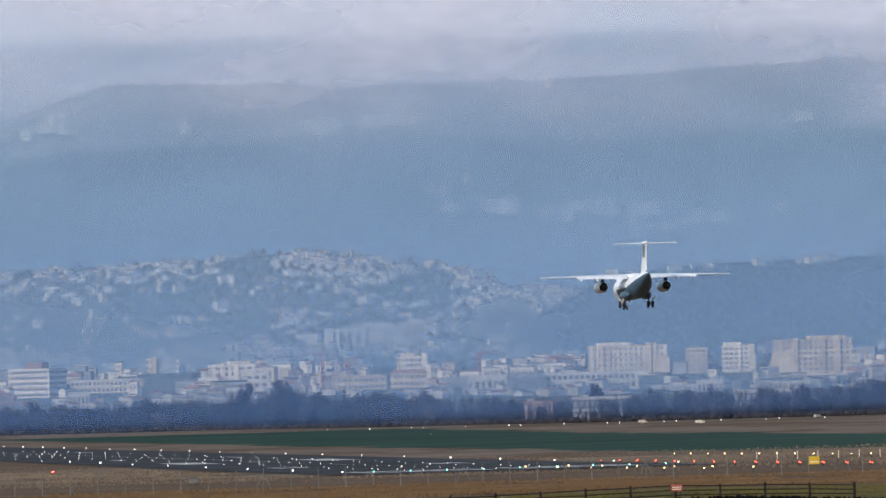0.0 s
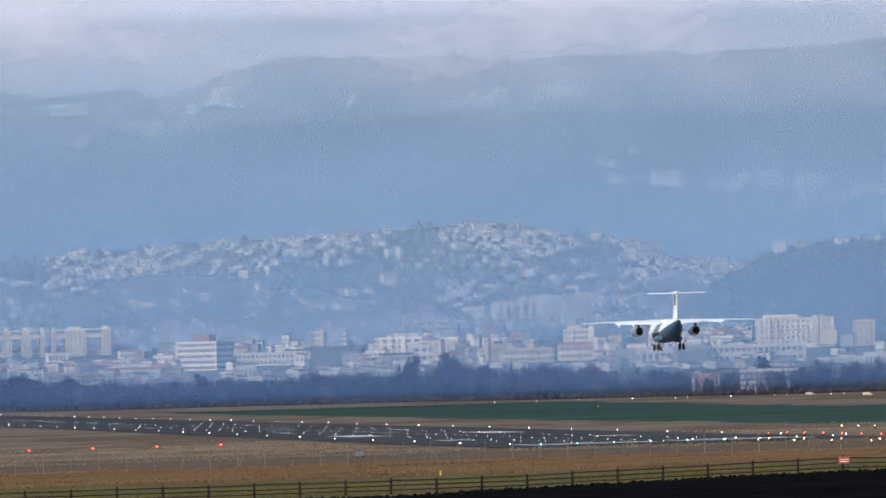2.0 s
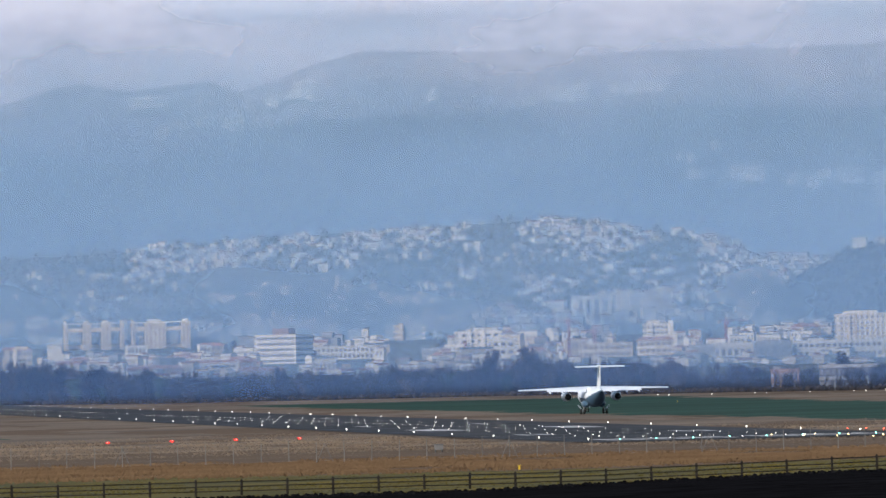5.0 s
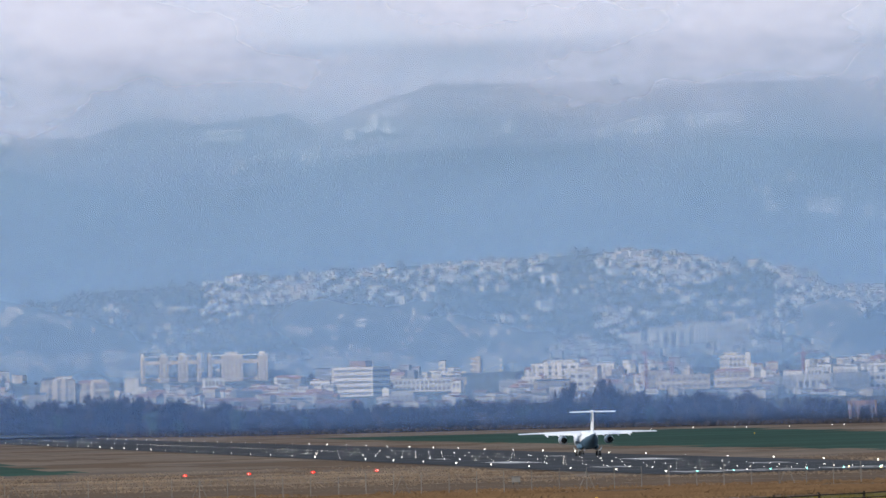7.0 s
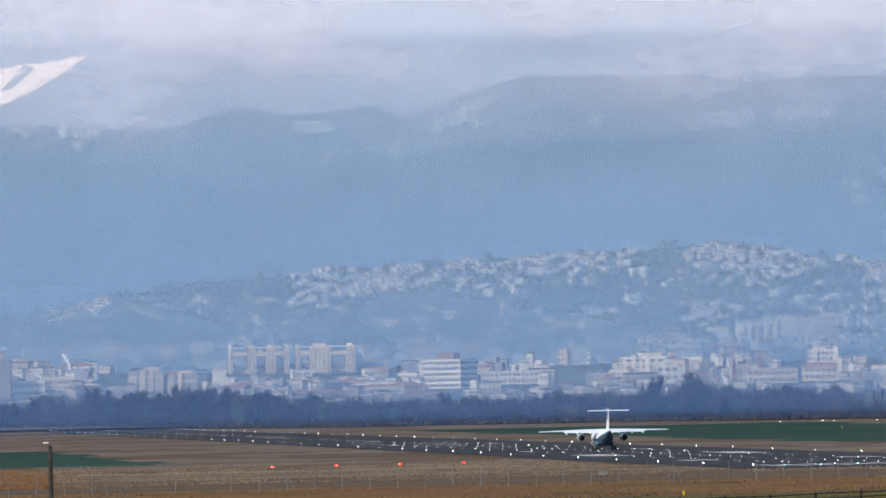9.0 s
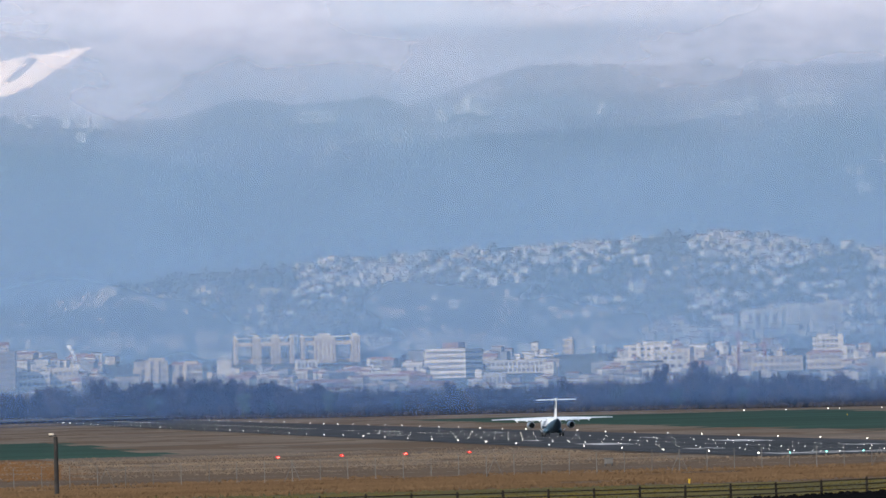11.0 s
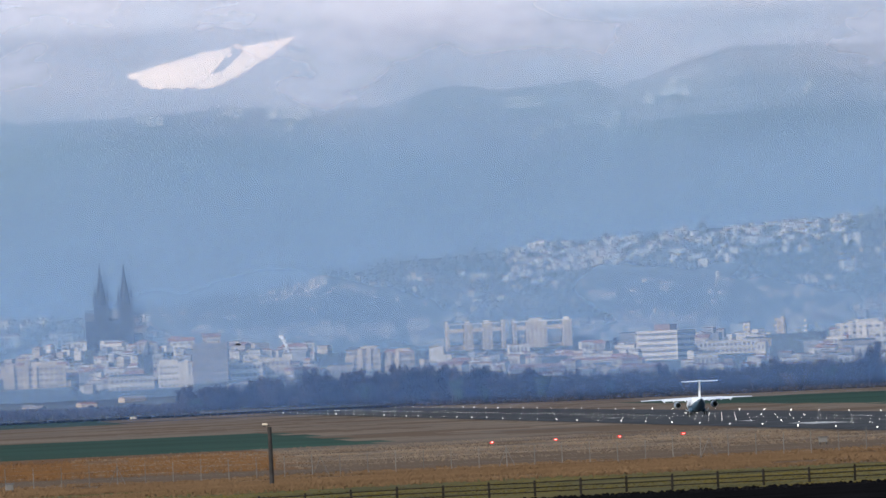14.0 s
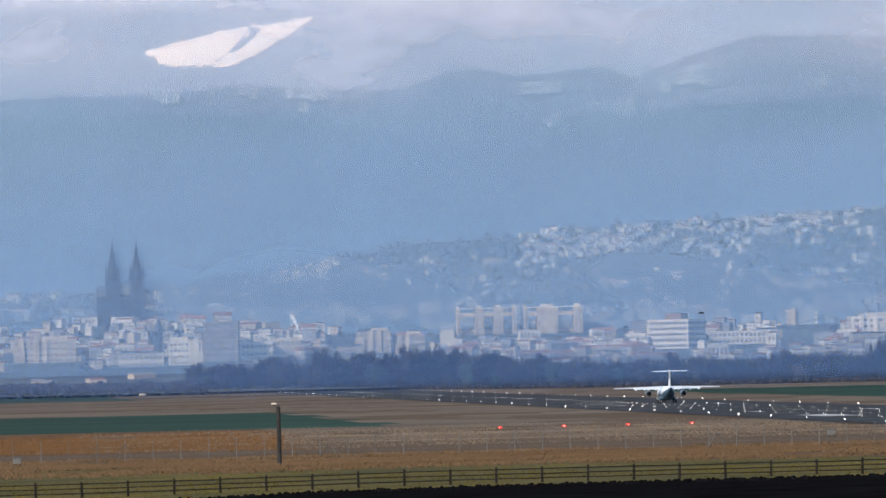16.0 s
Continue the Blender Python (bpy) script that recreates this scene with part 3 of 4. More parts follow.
        box_part("gear_door", leg, M["white_skin"], 0.05, 1.6, 0.75, pose(s * 2.35, -0.6, 1.05, 0, s * 38, 0))
        for w in (-0.32, 0.32):
            bm = bmesh.new()
            add_loft(bm, [ring((s * 2.05 + w + dx, -0.7, 0.5), r, r, 18, "x") for dx, r in ((-0.17, 0.3), (-0.15, 0.45), (-0.08, 0.5), (0.08, 0.5), (0.15, 0.45), (0.17, 0.3))])
            part("tyre", bm, M["rubber"], leg, "black tyre", True)
    bm = bmesh.new()
    add_tube(bm, (0, 8.8, 1.6), (0, 8.9, 0.35), 0.1, 0.08, 8)
    add_tube(bm, (-0.3, 8.9, 0.36), (0.3, 8.9, 0.36), 0.05, 0.05, 6)
    nose = part("nose_gear_leg", bm, M["alloy"], a, "grey nose gear leg")
    for w in (-0.24, 0.24):
        bm = bmesh.new()
        add_loft(bm, [ring((w + dx, 8.9, 0.38), r, r, 16, "x") for dx, r in ((-0.11, 0.22), (-0.09, 0.35), (0.09, 0.35), (0.11, 0.22))])
        part("tyre", bm, M["rubber"], nose, "black tyre", True)
    for s in (-1, 1):
        box_part("nose_gear_door", nose, M["white_skin"], 0.04, 1.3, 0.55, pose(s * 0.45, 8.8, 0.85, 0, s * 12, 0))
    # fin and tailplane
    def fin_panel(bm, pts, half):
        rings = []
        for (le, te), t in zip(pts, half):
            le, te = Vector(le), Vector(te)
            sx = Vector((1, 0, 0))
            rings.append([le, le.lerp(te, 0.15) + sx * t, le.lerp(te, 0.5) + sx * t, te + sx * 0.02, te - sx * 0.02, le.lerp(te, 0.5) - sx * t, le.lerp(te, 0.15) - sx * t])
        add_loft(bm, rings)
    bm = bmesh.new()
    fin_panel(bm, [((0, -4.6, 4.4), (0, -9.6, 4.3)), ((0, -6.4, 5.0), (0, -9.5, 4.9)), ((0, -8.3, 9.15), (0, -10.3, 9.15))], (0.24, 0.18, 0.12))
    fin = part("fin", bm, M["white_skin"], a)
    bm = bmesh.new()
    fin_panel(bm, [((0, -9.53, 5.0), (0, -10.4, 5.0)), ((0, -10.25, 8.75), (0, -10.95, 8.75))], (0.12, 0.07))
    part("rudder", bm, M["white_skin"], fin)
    for s in (-1, 1):
        bm = bmesh.new()
        add_box(bm, 0.02, 0.8, 1.6, pose(s * 0.15, -9.25, 6.9, 10, 0, 0))
        part("tail_flash", bm, M["navy"], fin, "dark flash on the tail fin")
    bm = bmesh.new()
    add_loft(bm, [ring((0, y, 8.95), rx, rz, 12) for y, rx, rz in ((-7.2, 0.05, 0.05), (-8.1, 0.24, 0.22), (-10.8, 0.2, 0.2), (-11.7, 0.04, 0.04))])
    part("tail_bullet", bm, M["white_skin"], a, smooth=True)
    for s in (-1, 1):
        bm = bmesh.new()
        wing_panel(bm, [((s * 0.1, -8.0, 8.87), (s * 0.1, -10.1, 8.82)), ((s * 4.5, -9.3, 8.87), (s * 4.5, -10.4, 8.84))], (0.24, 0.12))
        tp = part("tailplane", bm, M["white_skin"], a)
        bm = bmesh.new()
        wing_panel(bm, [((s * 0.35, -10.13, 8.82), (s * 0.35, -10.8, 8.79)), ((s * 4.35, -10.41, 8.84), (s * 4.35, -10.85, 8.82))], (0.1, 0.06))
        part("elevator", bm, M["white_skin"], tp)
    return a


plane = airliner()
GEAR = [o for o in plane.children if o.name.startswith(("main_gear_leg", "nose_gear_leg"))]
for o in plane.children_recursive:
    o.data.transform(Matrix.Scale(0.966, 4))
for o in plane.children:
    if o not in GEAR:
        o.location.z -= 0.4


# ---- bird ----
def crow():
    b = thing("crow", Matrix(), "black crow gliding over the airfield", "bird")
    bm = bmesh.new()
    add_loft(bm, [ring((0, y, 0), rx, rz, 8) for y, rx, rz in ((0.24, 0.01, 0.01), (0.18, 0.035, 0.04), (0.08, 0.065, 0.07), (-0.1, 0.05, 0.05), (-0.28, 0.07, 0.012))])
    part("body", bm, M["feather"], b, smooth=True)
    for s in (-1, 1):
        bm = bmesh.new()
        wing_panel(bm, [((s * 0.03, 0.12, 0.02), (s * 0.03, -0.08, 0.02)), ((s * 0.2, 0.15, 0.09), (s * 0.2, -0.08, 0.09)), ((s * 0.42, 0.04, 0.03), (s * 0.42, -0.06, 0.03))], (0.03, 0.02, 0.01))
        part("wing", bm, M["feather"], b)
    return b


bird = crow()
bird.scale = (0.65, 0.65, 0.65)


# ---- hills, mountains and sky ----
CREST_A = ((-0.03, 50), (0.011, 54), (0.0315, 58), (0.044, 64), (0.055, 74), (0.064, 80), (0.079, 84), (0.101, 90), (0.127, 96), (0.144, 84), (0.155, 70), (0.17, 66), (0.22, 70))
CREST_W = ((-0.03, 5), (0.13, 15), (0.145, 28), (0.1514, 38), (0.159, 61), (0.166, 75), (0.1775, 79), (0.2, 80.6), (0.24, 80))
CREST_B = ((-0.03, 166), (0.0115, 170), (0.042, 174), (0.06, 172), (0.069, 183), (0.0765, 178), (0.0848, 183), (0.0885, 176), (0.097, 189), (0.1035, 198), (0.124, 196.5), (0.131, 192), (0.138, 193.5), (0.16, 197), (0.18, 200), (0.2, 207), (0.24, 205))
CREST_S = ((-0.03, 150), (0.011, 155), (0.0286, 157), (0.046, 153), (0.0597, 143), (0.069, 134), (0.0765, 131.5), (0.0815, 140), (0.0885, 149.5), (0.099, 156), (0.12, 159), (0.138, 160), (0.16, 156), (0.18, 158), (0.24, 163))
CREST_C = ((-0.03, 262), (0.05, 270), (0.12, 280), (0.24, 285))


def town_z(y):
    return bend(((3300, 0.0), (3700, 1.5), (3900, 12), (4150, 16), (4300, 27), (4420, 38)), y)


def town_h(x, y):
    """The town's ground, with the low mound under its cathedral."""
    return town_z(y) + 9 * math.exp(-(((x - 112) / 75) ** 2) - ((y - 4300) / 120) ** 2)


class Slope:
    def __init__(self, crest, y0, y1, foot, rough, seed, curve=1.0):
        self.crest, self.y0, self.y1, self.foot, self.rough, self.seed, self.curve = crest, y0, y1, foot, rough, seed, curve

    def z(self, u, s):
        top = bend(self.crest, u)
        k = max(0.0, min(1.0, s)) ** self.curve
        fold = noise.fractal((u * 45, s * 1.6, self.seed), 1.0, 2.0, 4) * self.rough * (0.25 + 0.75 * math.sin(math.pi * min(1, max(0, s))))
        return self.foot + (top - self.foot) * k + fold + 0.13 * self.rough * noise.fractal((u * 330, 0, self.seed), 0.8, 2.0, 4)

    def place(self, u, s):
        y = self.y0 + (self.y1 - self.y0) * s
        return Vector((u * y, y, self.z(u, s)))

    def build(self, name, material, label, nu=420, ns=26):
        bm = bmesh.new()
        grid = []
        for j in range(ns + 3):
            s = j / ns
            row = []
            for i in range(nu + 1):
                u = -0.03 + 0.27 * i / nu
                p = self.place(u, min(s, 1))
                if s > 1:
                    p.y += (s - 1) * 300
                    p.z -= (s - 1) * 400
                row.append(bm.verts.new(p))
            grid.append(row)
        for a, b in zip(grid, grid[1:]):
            for i in range(nu):
                bm.faces.new((a[i], a[i + 1], b[i + 1], b[i])).smooth = True
        return tagged(part(name, bm, material), label, "hill", kind="structure")


town = Slope(((-0.03, 38), (0.24, 38)), 3600, 4420, 0.0, 0.0, 1)
town.z = lambda u, s: town_h(u * (3600 + 820 * s), 3600 + 820 * s)
town.build("town_slope", M["town_ground"], "gently rising ground under the town", 120, 30)
hill = Slope(CREST_A, 4400, 4640, 34, 5.0, 2, 1.0)
hill.build("suburb_hill", M["forest"], "wooded hillside carrying a hazy suburb")
wood_hill = Slope(CREST_W, 4300, 4392, 0, 1.6, 3, 0.8)
wood_hill.build("wooded_hill", M["conifer"], "dark wooded hill in blue haze")
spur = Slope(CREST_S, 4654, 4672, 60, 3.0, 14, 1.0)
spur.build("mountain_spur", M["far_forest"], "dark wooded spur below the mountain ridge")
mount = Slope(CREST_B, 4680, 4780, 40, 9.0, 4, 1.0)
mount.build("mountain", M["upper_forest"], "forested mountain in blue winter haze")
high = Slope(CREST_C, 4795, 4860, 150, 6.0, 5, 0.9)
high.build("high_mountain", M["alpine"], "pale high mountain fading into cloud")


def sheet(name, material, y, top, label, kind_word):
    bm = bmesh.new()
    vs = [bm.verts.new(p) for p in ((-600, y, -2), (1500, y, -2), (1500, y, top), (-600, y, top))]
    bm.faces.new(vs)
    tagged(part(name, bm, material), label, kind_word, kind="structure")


# Upright flat sheets added between the distances to imitate haze and wisps.
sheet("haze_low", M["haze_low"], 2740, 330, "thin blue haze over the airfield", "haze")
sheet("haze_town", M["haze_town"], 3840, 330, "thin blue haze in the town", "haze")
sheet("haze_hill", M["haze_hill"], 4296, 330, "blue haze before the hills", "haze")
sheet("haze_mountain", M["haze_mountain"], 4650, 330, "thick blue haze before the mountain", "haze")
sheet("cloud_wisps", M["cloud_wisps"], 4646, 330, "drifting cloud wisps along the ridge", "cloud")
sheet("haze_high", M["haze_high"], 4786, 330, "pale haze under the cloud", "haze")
sheet("backdrop_cloud", M["cloud"], 4925, 420, "pale grey winter cloud bank", "cloud")


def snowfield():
    """An uneven snow-covered run on the high mountain, with wooded gaps; its material is made to glow."""
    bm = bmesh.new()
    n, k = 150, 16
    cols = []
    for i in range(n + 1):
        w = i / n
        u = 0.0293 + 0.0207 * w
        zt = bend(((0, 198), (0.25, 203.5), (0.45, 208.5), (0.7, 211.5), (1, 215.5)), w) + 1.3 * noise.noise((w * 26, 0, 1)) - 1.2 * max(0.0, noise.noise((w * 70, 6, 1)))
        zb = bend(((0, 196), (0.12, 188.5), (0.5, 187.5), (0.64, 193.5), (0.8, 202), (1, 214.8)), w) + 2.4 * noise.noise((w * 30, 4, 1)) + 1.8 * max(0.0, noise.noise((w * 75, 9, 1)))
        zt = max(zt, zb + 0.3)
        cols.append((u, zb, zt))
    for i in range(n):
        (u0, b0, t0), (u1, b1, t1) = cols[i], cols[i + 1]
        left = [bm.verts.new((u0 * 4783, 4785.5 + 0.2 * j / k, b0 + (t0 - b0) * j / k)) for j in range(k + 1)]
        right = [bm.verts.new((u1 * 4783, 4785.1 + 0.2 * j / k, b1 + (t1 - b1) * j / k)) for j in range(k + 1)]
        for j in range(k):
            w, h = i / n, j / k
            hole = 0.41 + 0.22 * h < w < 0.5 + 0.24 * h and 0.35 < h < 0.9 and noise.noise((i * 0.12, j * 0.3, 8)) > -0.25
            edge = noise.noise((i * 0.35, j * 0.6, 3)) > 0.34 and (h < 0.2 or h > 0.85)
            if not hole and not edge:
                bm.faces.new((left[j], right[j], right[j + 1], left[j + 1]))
    tagged(part("backdrop_snowfield", bm, M["snow"]), "snow-covered run high on the mountain, brightened by an added glow", "snow", kind="structure")


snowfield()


# ---- town ----
def house_mesh(seed):
    """Shared meshes of one small house: walls, roof and windows, in a unit of metres."""
    r = random.Random(seed)
    w, d, h = r.uniform(8, 14), r.uniform(8, 11), r.uniform(4.5, 8)
    walls, roof, wins = bmesh.new(), bmesh.new(), bmesh.new()
    add_box(walls, w, d, h + 8, pose(0, 0, -8))
    rise, o = r.uniform(1.4, 2.6), 0.5
    rings = []
    for x in (-w / 2 - o, w / 2 + o):
        rings.append([Vector((x, -d / 2 - o, h)), Vector((x, 0, h + rise)), Vector((x, d / 2 + o, h)), Vector((x, d / 2 + o, h - 0.25)), Vector((x, -d / 2 - o, h - 0.25))])
    add_loft(roof, rings)
    for k in range(int(h // 2.8)):
        for i in range(3):
            if r.random() < 0.85:
                add_box(wins, 1.3, 0.1, 1.4, pose((i - 1) * w * 0.3, -d / 2 - 0.04, 0.9 + 2.8 * k))
                add_box(wins, 0.1, 1.2, 1.4, pose(-w / 2 - 0.04, (i - 1) * d * 0.28, 0.9 + 2.8 * k))
    return walls, roof, wins, h


HOUSES = []
for k in range(8):
    wl, rf, wi, hh = house_mesh(k)
    ob = thing("house", pose(0, 0, 0), "pale rendered house with a tiled roof on the hazy slope", "house", "houses of the town")
    part("wall", wl, (M["render_white"], M["render_cream"], M["brick"], M["render_grey"], M["render_cream"])[k % 5], ob)
    part("roof", rf, (M["roof_tile"], M["roof_tile"], M["slate"])[k % 3], ob)
    part("window", wi, M["glass"], ob)
    HOUSES.append([ob, False])


def put_house(x, y, z, turn, size=1.0):
    h = rnd.choice(HOUSES)
    m = pose(x, y, z, 0, 0, turn)
    if h[1]:
        c = copy_thing(h[0], m)
        c.scale = (size, size, size)
    else:
        h[0].matrix_basis, h[1] = m, True


TAKEN = []


def block(name, x, y, w, d, top, base, floors, bays, wall, label, turn=0.0, roof="flat", sides=True, pent=0.0, cat="building", edge=None, glaze=(0.58, 0.42), plain=False):
    """A building with storeys of glazed bays. x, y: its middle; top and base: heights."""
    h = top - base
    TAKEN.append(((x - w / 2 - 2) / y, (x + w / 2 + 2) / y, y, 0))
    b = thing(name, pose(x, y, base, 0, 0, turn), label, cat)
    under = base - min(base, town_z(y)) + 4
    bm = bmesh.new()
    add_box(bm, w, d, h + under, pose(0, 0, -under))
    part("wall", bm, wall, b)
    fh = h / floors
    for k in range(floors):
        z = k * fh + fh * 0.32
        bm = bmesh.new()
        bw = w * 0.94 / bays
        for i in range(bays):
            add_box(bm, bw * glaze[0], 0.16, fh * glaze[1], pose(-w * 0.47 + bw * (i + 0.5), -d / 2 - 0.02, z))
        if sides:
            nb = max(2, int(bays * d / w))
            bw = d * 0.94 / nb
            for s in (-1, 1):
                for i in range(nb):
                    add_box(bm, 0.16, bw * glaze[0], fh * glaze[1], pose(s * (w / 2 + 0.02), -d * 0.47 + bw * (i + 0.5), z))
        part("window_row", bm, M["glass"], b)
        bm = bmesh.new()
        add_box(bm, w + 0.5, d + 0.5, fh * 0.3, pose(0, 0, k * fh + fh * 0.86))
        part("floor_edge", bm, edge or wall, b)
    if bays >= 5 and floors >= 3 and not plain:
        for i in range(1 + int(w / 13)):
            tx, tw = rnd.uniform(-0.42, 0.42) * w, rnd.uniform(1.4, 2.6)
            box_part("stair_tower", b, edge or wall, tw, 1.4, h + rnd.uniform(0.6, 2.2), pose(tx, -d / 2 - 0.5, 0))
        side = rnd.choice((-1, 1))
        box_part("set_back_storey", b, wall, w * rnd.uniform(0.3, 0.55), d * 0.7, 2.3, pose(side * w * 0.18, 0, h))
        box_part("side_wing", b, edge or wall, w * 0.22, d + 2.4, h * rnd.uniform(0.55, 0.8), pose(-side * w * 0.42, -0.6, 0))
    if roof == "flat":
        box_part("parapet", b, wall, w + 0.4, d + 0.4, 0.7, pose(0, 0, h))
        for i in range(max(1, int(w / 12))):
            box_part("roof_unit", b, M["render_grey"], rnd.uniform(1.5, 3), 3, rnd.uniform(0.4, 1.0), pose(rnd.uniform(-w / 3, w / 3), 0, h + 0.7))
    else:
        bm = bmesh.new()
        o = 0.6
        rings = [[Vector((s * (w / 2 + o), -d / 2 - o, h)), Vector((s * (w / 2 + o - 2), 0, h + d * 0.2)), Vector((s * (w / 2 + o), d / 2 + o, h)), Vector((s * (w / 2 + o), 0, h - 0.2))] for s in (-1, 1)]
        add_loft(bm, rings)
        part("roof", bm, M["roof_tile"] if roof == "tile" else M["slate"], b)
    if pent:
        box_part("penthouse", b, M["brick"], w * 0.4, d * 0.4, pent, pose(0, 0, h + 0.7), "reddish rooftop plant room")
    return b


W_, C_, G_ = M["render_white"], M["render_cream"], M["render_grey"]
block("apartment_block", 65.9, 4120, 32, 12, 27.2, 10, 6, 12, C_, "long cream apartment block with balconied storeys", 3)
block("school_building", 111, 3980, 21.9, 9, 19.1, 12, 2, 9, W_, "low white building with a row of tall windows", 0, "slate")
block("office_building", 133.1, 4000, 16.3, 10, 24.7, 10, 5, 8, W_, "white office building with a grid of windows", 0)
block("brick_tower", 153.4, 4060, 17, 14, 33.9, 8, 9, 7, M["brick"], "brown brick tower block with horizontal bands", -6, glaze=(0.9, 0.4), plain=True, edge=G_)
block("low_hall", 171, 4075, 16, 10, 23.6, 16, 2, 7, W_, "low white hall with a flat roof")
block("low_hall", 186, 4085, 15, 10, 25.2, 16, 2, 6, C_, "low cream hall with a flat roof")
block("town_house", 232.1, 4120, 16.5, 11, 27.5, 16, 4, 6, C_, "cream town house with a slate roof", 0, "slate")
block("town_house", 250, 4125, 15, 11, 25.5, 16, 3, 6, C_, "cream terraced town house", 5, "tile")
slab = thing("white_slab", pose(265.3, 4060, 12), "blank white slab building", "building")
box_part("wall", slab, W_, 6.7, 9, 15.4, pose(0, 0, 0))
box_part("parapet", slab, C_, 7.0, 9.3, 0.5, pose(0, 0, 15.4))
block("office_tower", 388.3, 4150, 22, 23, 30.0, 10, 7, 14, W_, "white six-storey office block with dark window bands", -28, pent=3.2, glaze=(0.84, 0.5), plain=True)
block("office_wing", 422, 4182, 31, 12, 23.6, 14, 3, 13, W_, "white office wing with regular windows", 0, glaze=(0.6, 0.5), plain=True)
block("modern_block", 487.5, 4150, 22, 12, 29.5, 17, 4, 5, W_, "white stepped modern building with long terraces", 4)
block("modern_annex", 498, 4140, 12, 12, 25.0, 17, 2, 3, W_, "white lower annex with a flat roof", 4)
block("apartment_tower", 461.5, 4302, 10, 12, 34.2, 20, 5, 5, C_, "cream apartment tower with small windows", -10)
block("apartment_tower", 472.4, 4303, 11, 12, 33.2, 20, 5, 5, W_, "white apartment tower with small windows", -12)
block("white_block", 587.4, 4200, 14.2, 11, 31.4, 20, 4, 6, W_, "white apartment building with four storeys", 2)
block("hangar", 582, 3900, 16.5, 14, 19.4, 12, 1, 5, W_, "low white-roofed hall behind the trees")
block("hangar", 599, 3890, 17, 14, 19.6, 12, 1, 5, G_, "low grey hall with a bright roof edge")
block("long_white_hall", 631.5, 3902, 46.8, 14, 20.1, 12, 2, 16, W_, "long low white hall with a row of openings")
block("big_apartment_block", 700.5, 4200, 40.1, 12, 33.9, 20, 5, 14, W_, "large white apartment block", -4, edge=C_)
block("apartment_tower", 736.9, 4200, 8.9, 10, 31.7, 17, 6, 3, C_, "slender cream apartment tower", 5)
block("depot", 471.2, 3030, 9.6, 8, 7.6, 0.0, 2, 4, M["brick"], "brown depot building among the trees")
block("terminal_shed", 488.7, 2990, 20.1, 10, 8.8, 0.0, 2, 9, M["slate"], "dark two-storey airfield building with pale roof edges", edge=G_)
block("terminal_shed", 553, 3010, 20.3, 10, 9.7, 0.0, 2, 9, M["slate"], "dark airfield building with pale roof edges", edge=G_)
block("apartment_block", 758.9, 4200, 16.4, 12, 32.3, 20, 5, 6, W_, "white apartment block with a side tower", -6)
block("apartment_block", 789.1, 4150, 38.5, 12, 34.3, 18, 6, 13, C_, "long cream apartment block", 3)
block("terrace_row", 330, 3955, 34, 9, 16.6, 10, 2, 12, W_, "row of white terraced houses above the trees", 0, "tile")
block("school_hall", 300, 3870, 26, 10, 14.5, 8, 2, 8, M["brick"], "reddish hall with a tiled roof behind bare trees", 0, "tile")
block("town_house", 350, 3860, 22, 9, 12.5, 6, 2, 7, M["brick"], "brick house row behind bare trees", 0, "tile")


def gate_block(x, y, w, top, base, legs):
    """A slab block raised into tall bright piers under a bridging top storey."""
    b = thing("gate_tower_block", pose(x, y, base), "tall apartment slab of pale piers under a bridging top", "building")
    h = top - base
    box_part("bridge", b, C_, w, 10, h * 0.13, pose(0, 0, h * 0.74))
    box_part("roof_slab", b, W_, w + 0.6, 10.5, 0.5, pose(0, 0, h))
    box_part("back_wall", b, C_, w * 0.98, 5, h * 0.3 + 10, pose(0, 4, -10))
    for lx, lw in legs:
        pier = box_part("pier", b, C_, lw, 11, h + 10, pose(lx * w, -0.5, -10))
        for i in range(max(1, int(lw / 2.2))):
            box_part("window_strip", pier, M["glass"], 0.4, 0.1, h * 0.8, pose(lx * w - lw / 2 + 1.1 + 2.2 * i, -6.05, h * 0.08))
        box_part("roof_house", pier, W_, lw * 0.6, 4, 1.4, pose(lx * w, 0, h + 0.5))


gate_block(300.3, 4280, 31.1, 39.2, 24, ((-0.47, 1.8), (-0.12, 4.5), (0.2, 5), (0.47, 2)))
gate_block(335.4, 4280, 31.1, 39.2, 23, ((-0.47, 1.8), (-0.1, 11), (0.42, 4.6)))


def column_block():
    b = thing("column_block", pose(580, 4402, 41), "pale block with tall columns on the slope", "building")
    box_part("back_wall", b, G_, 20, 8, 11, pose(0, 3, -4.5))
    box_part("lintel", b, W_, 21.6, 9, 2.2, pose(0, 0, 5.8))
    for i in range(5):
        box_part("column", b, W_, 1.9 if i else 3.5, 9, 10.5, pose(-9.5 + 4.6 * i, 0, -4.5))


column_block()
block("long_hall", 545, 4090, 26, 10, 21.8, 15, 2, 9, C_, "long cream hall at the foot of the slope", 2)
block("terrace_row", 573, 4110, 18, 10, 23.0, 16, 2, 6, C_, "cream terraced houses with tiled roofs", -4, "tile")
block("hill_apartments", 600, 4400, 16, 10, 49.3, 40, 3, 6, W_, "white apartments on the slope", 6)
block("hill_apartments", 616, 4402, 14, 10, 50.6, 40, 3, 5, C_, "cream apartments on the slope", -6)


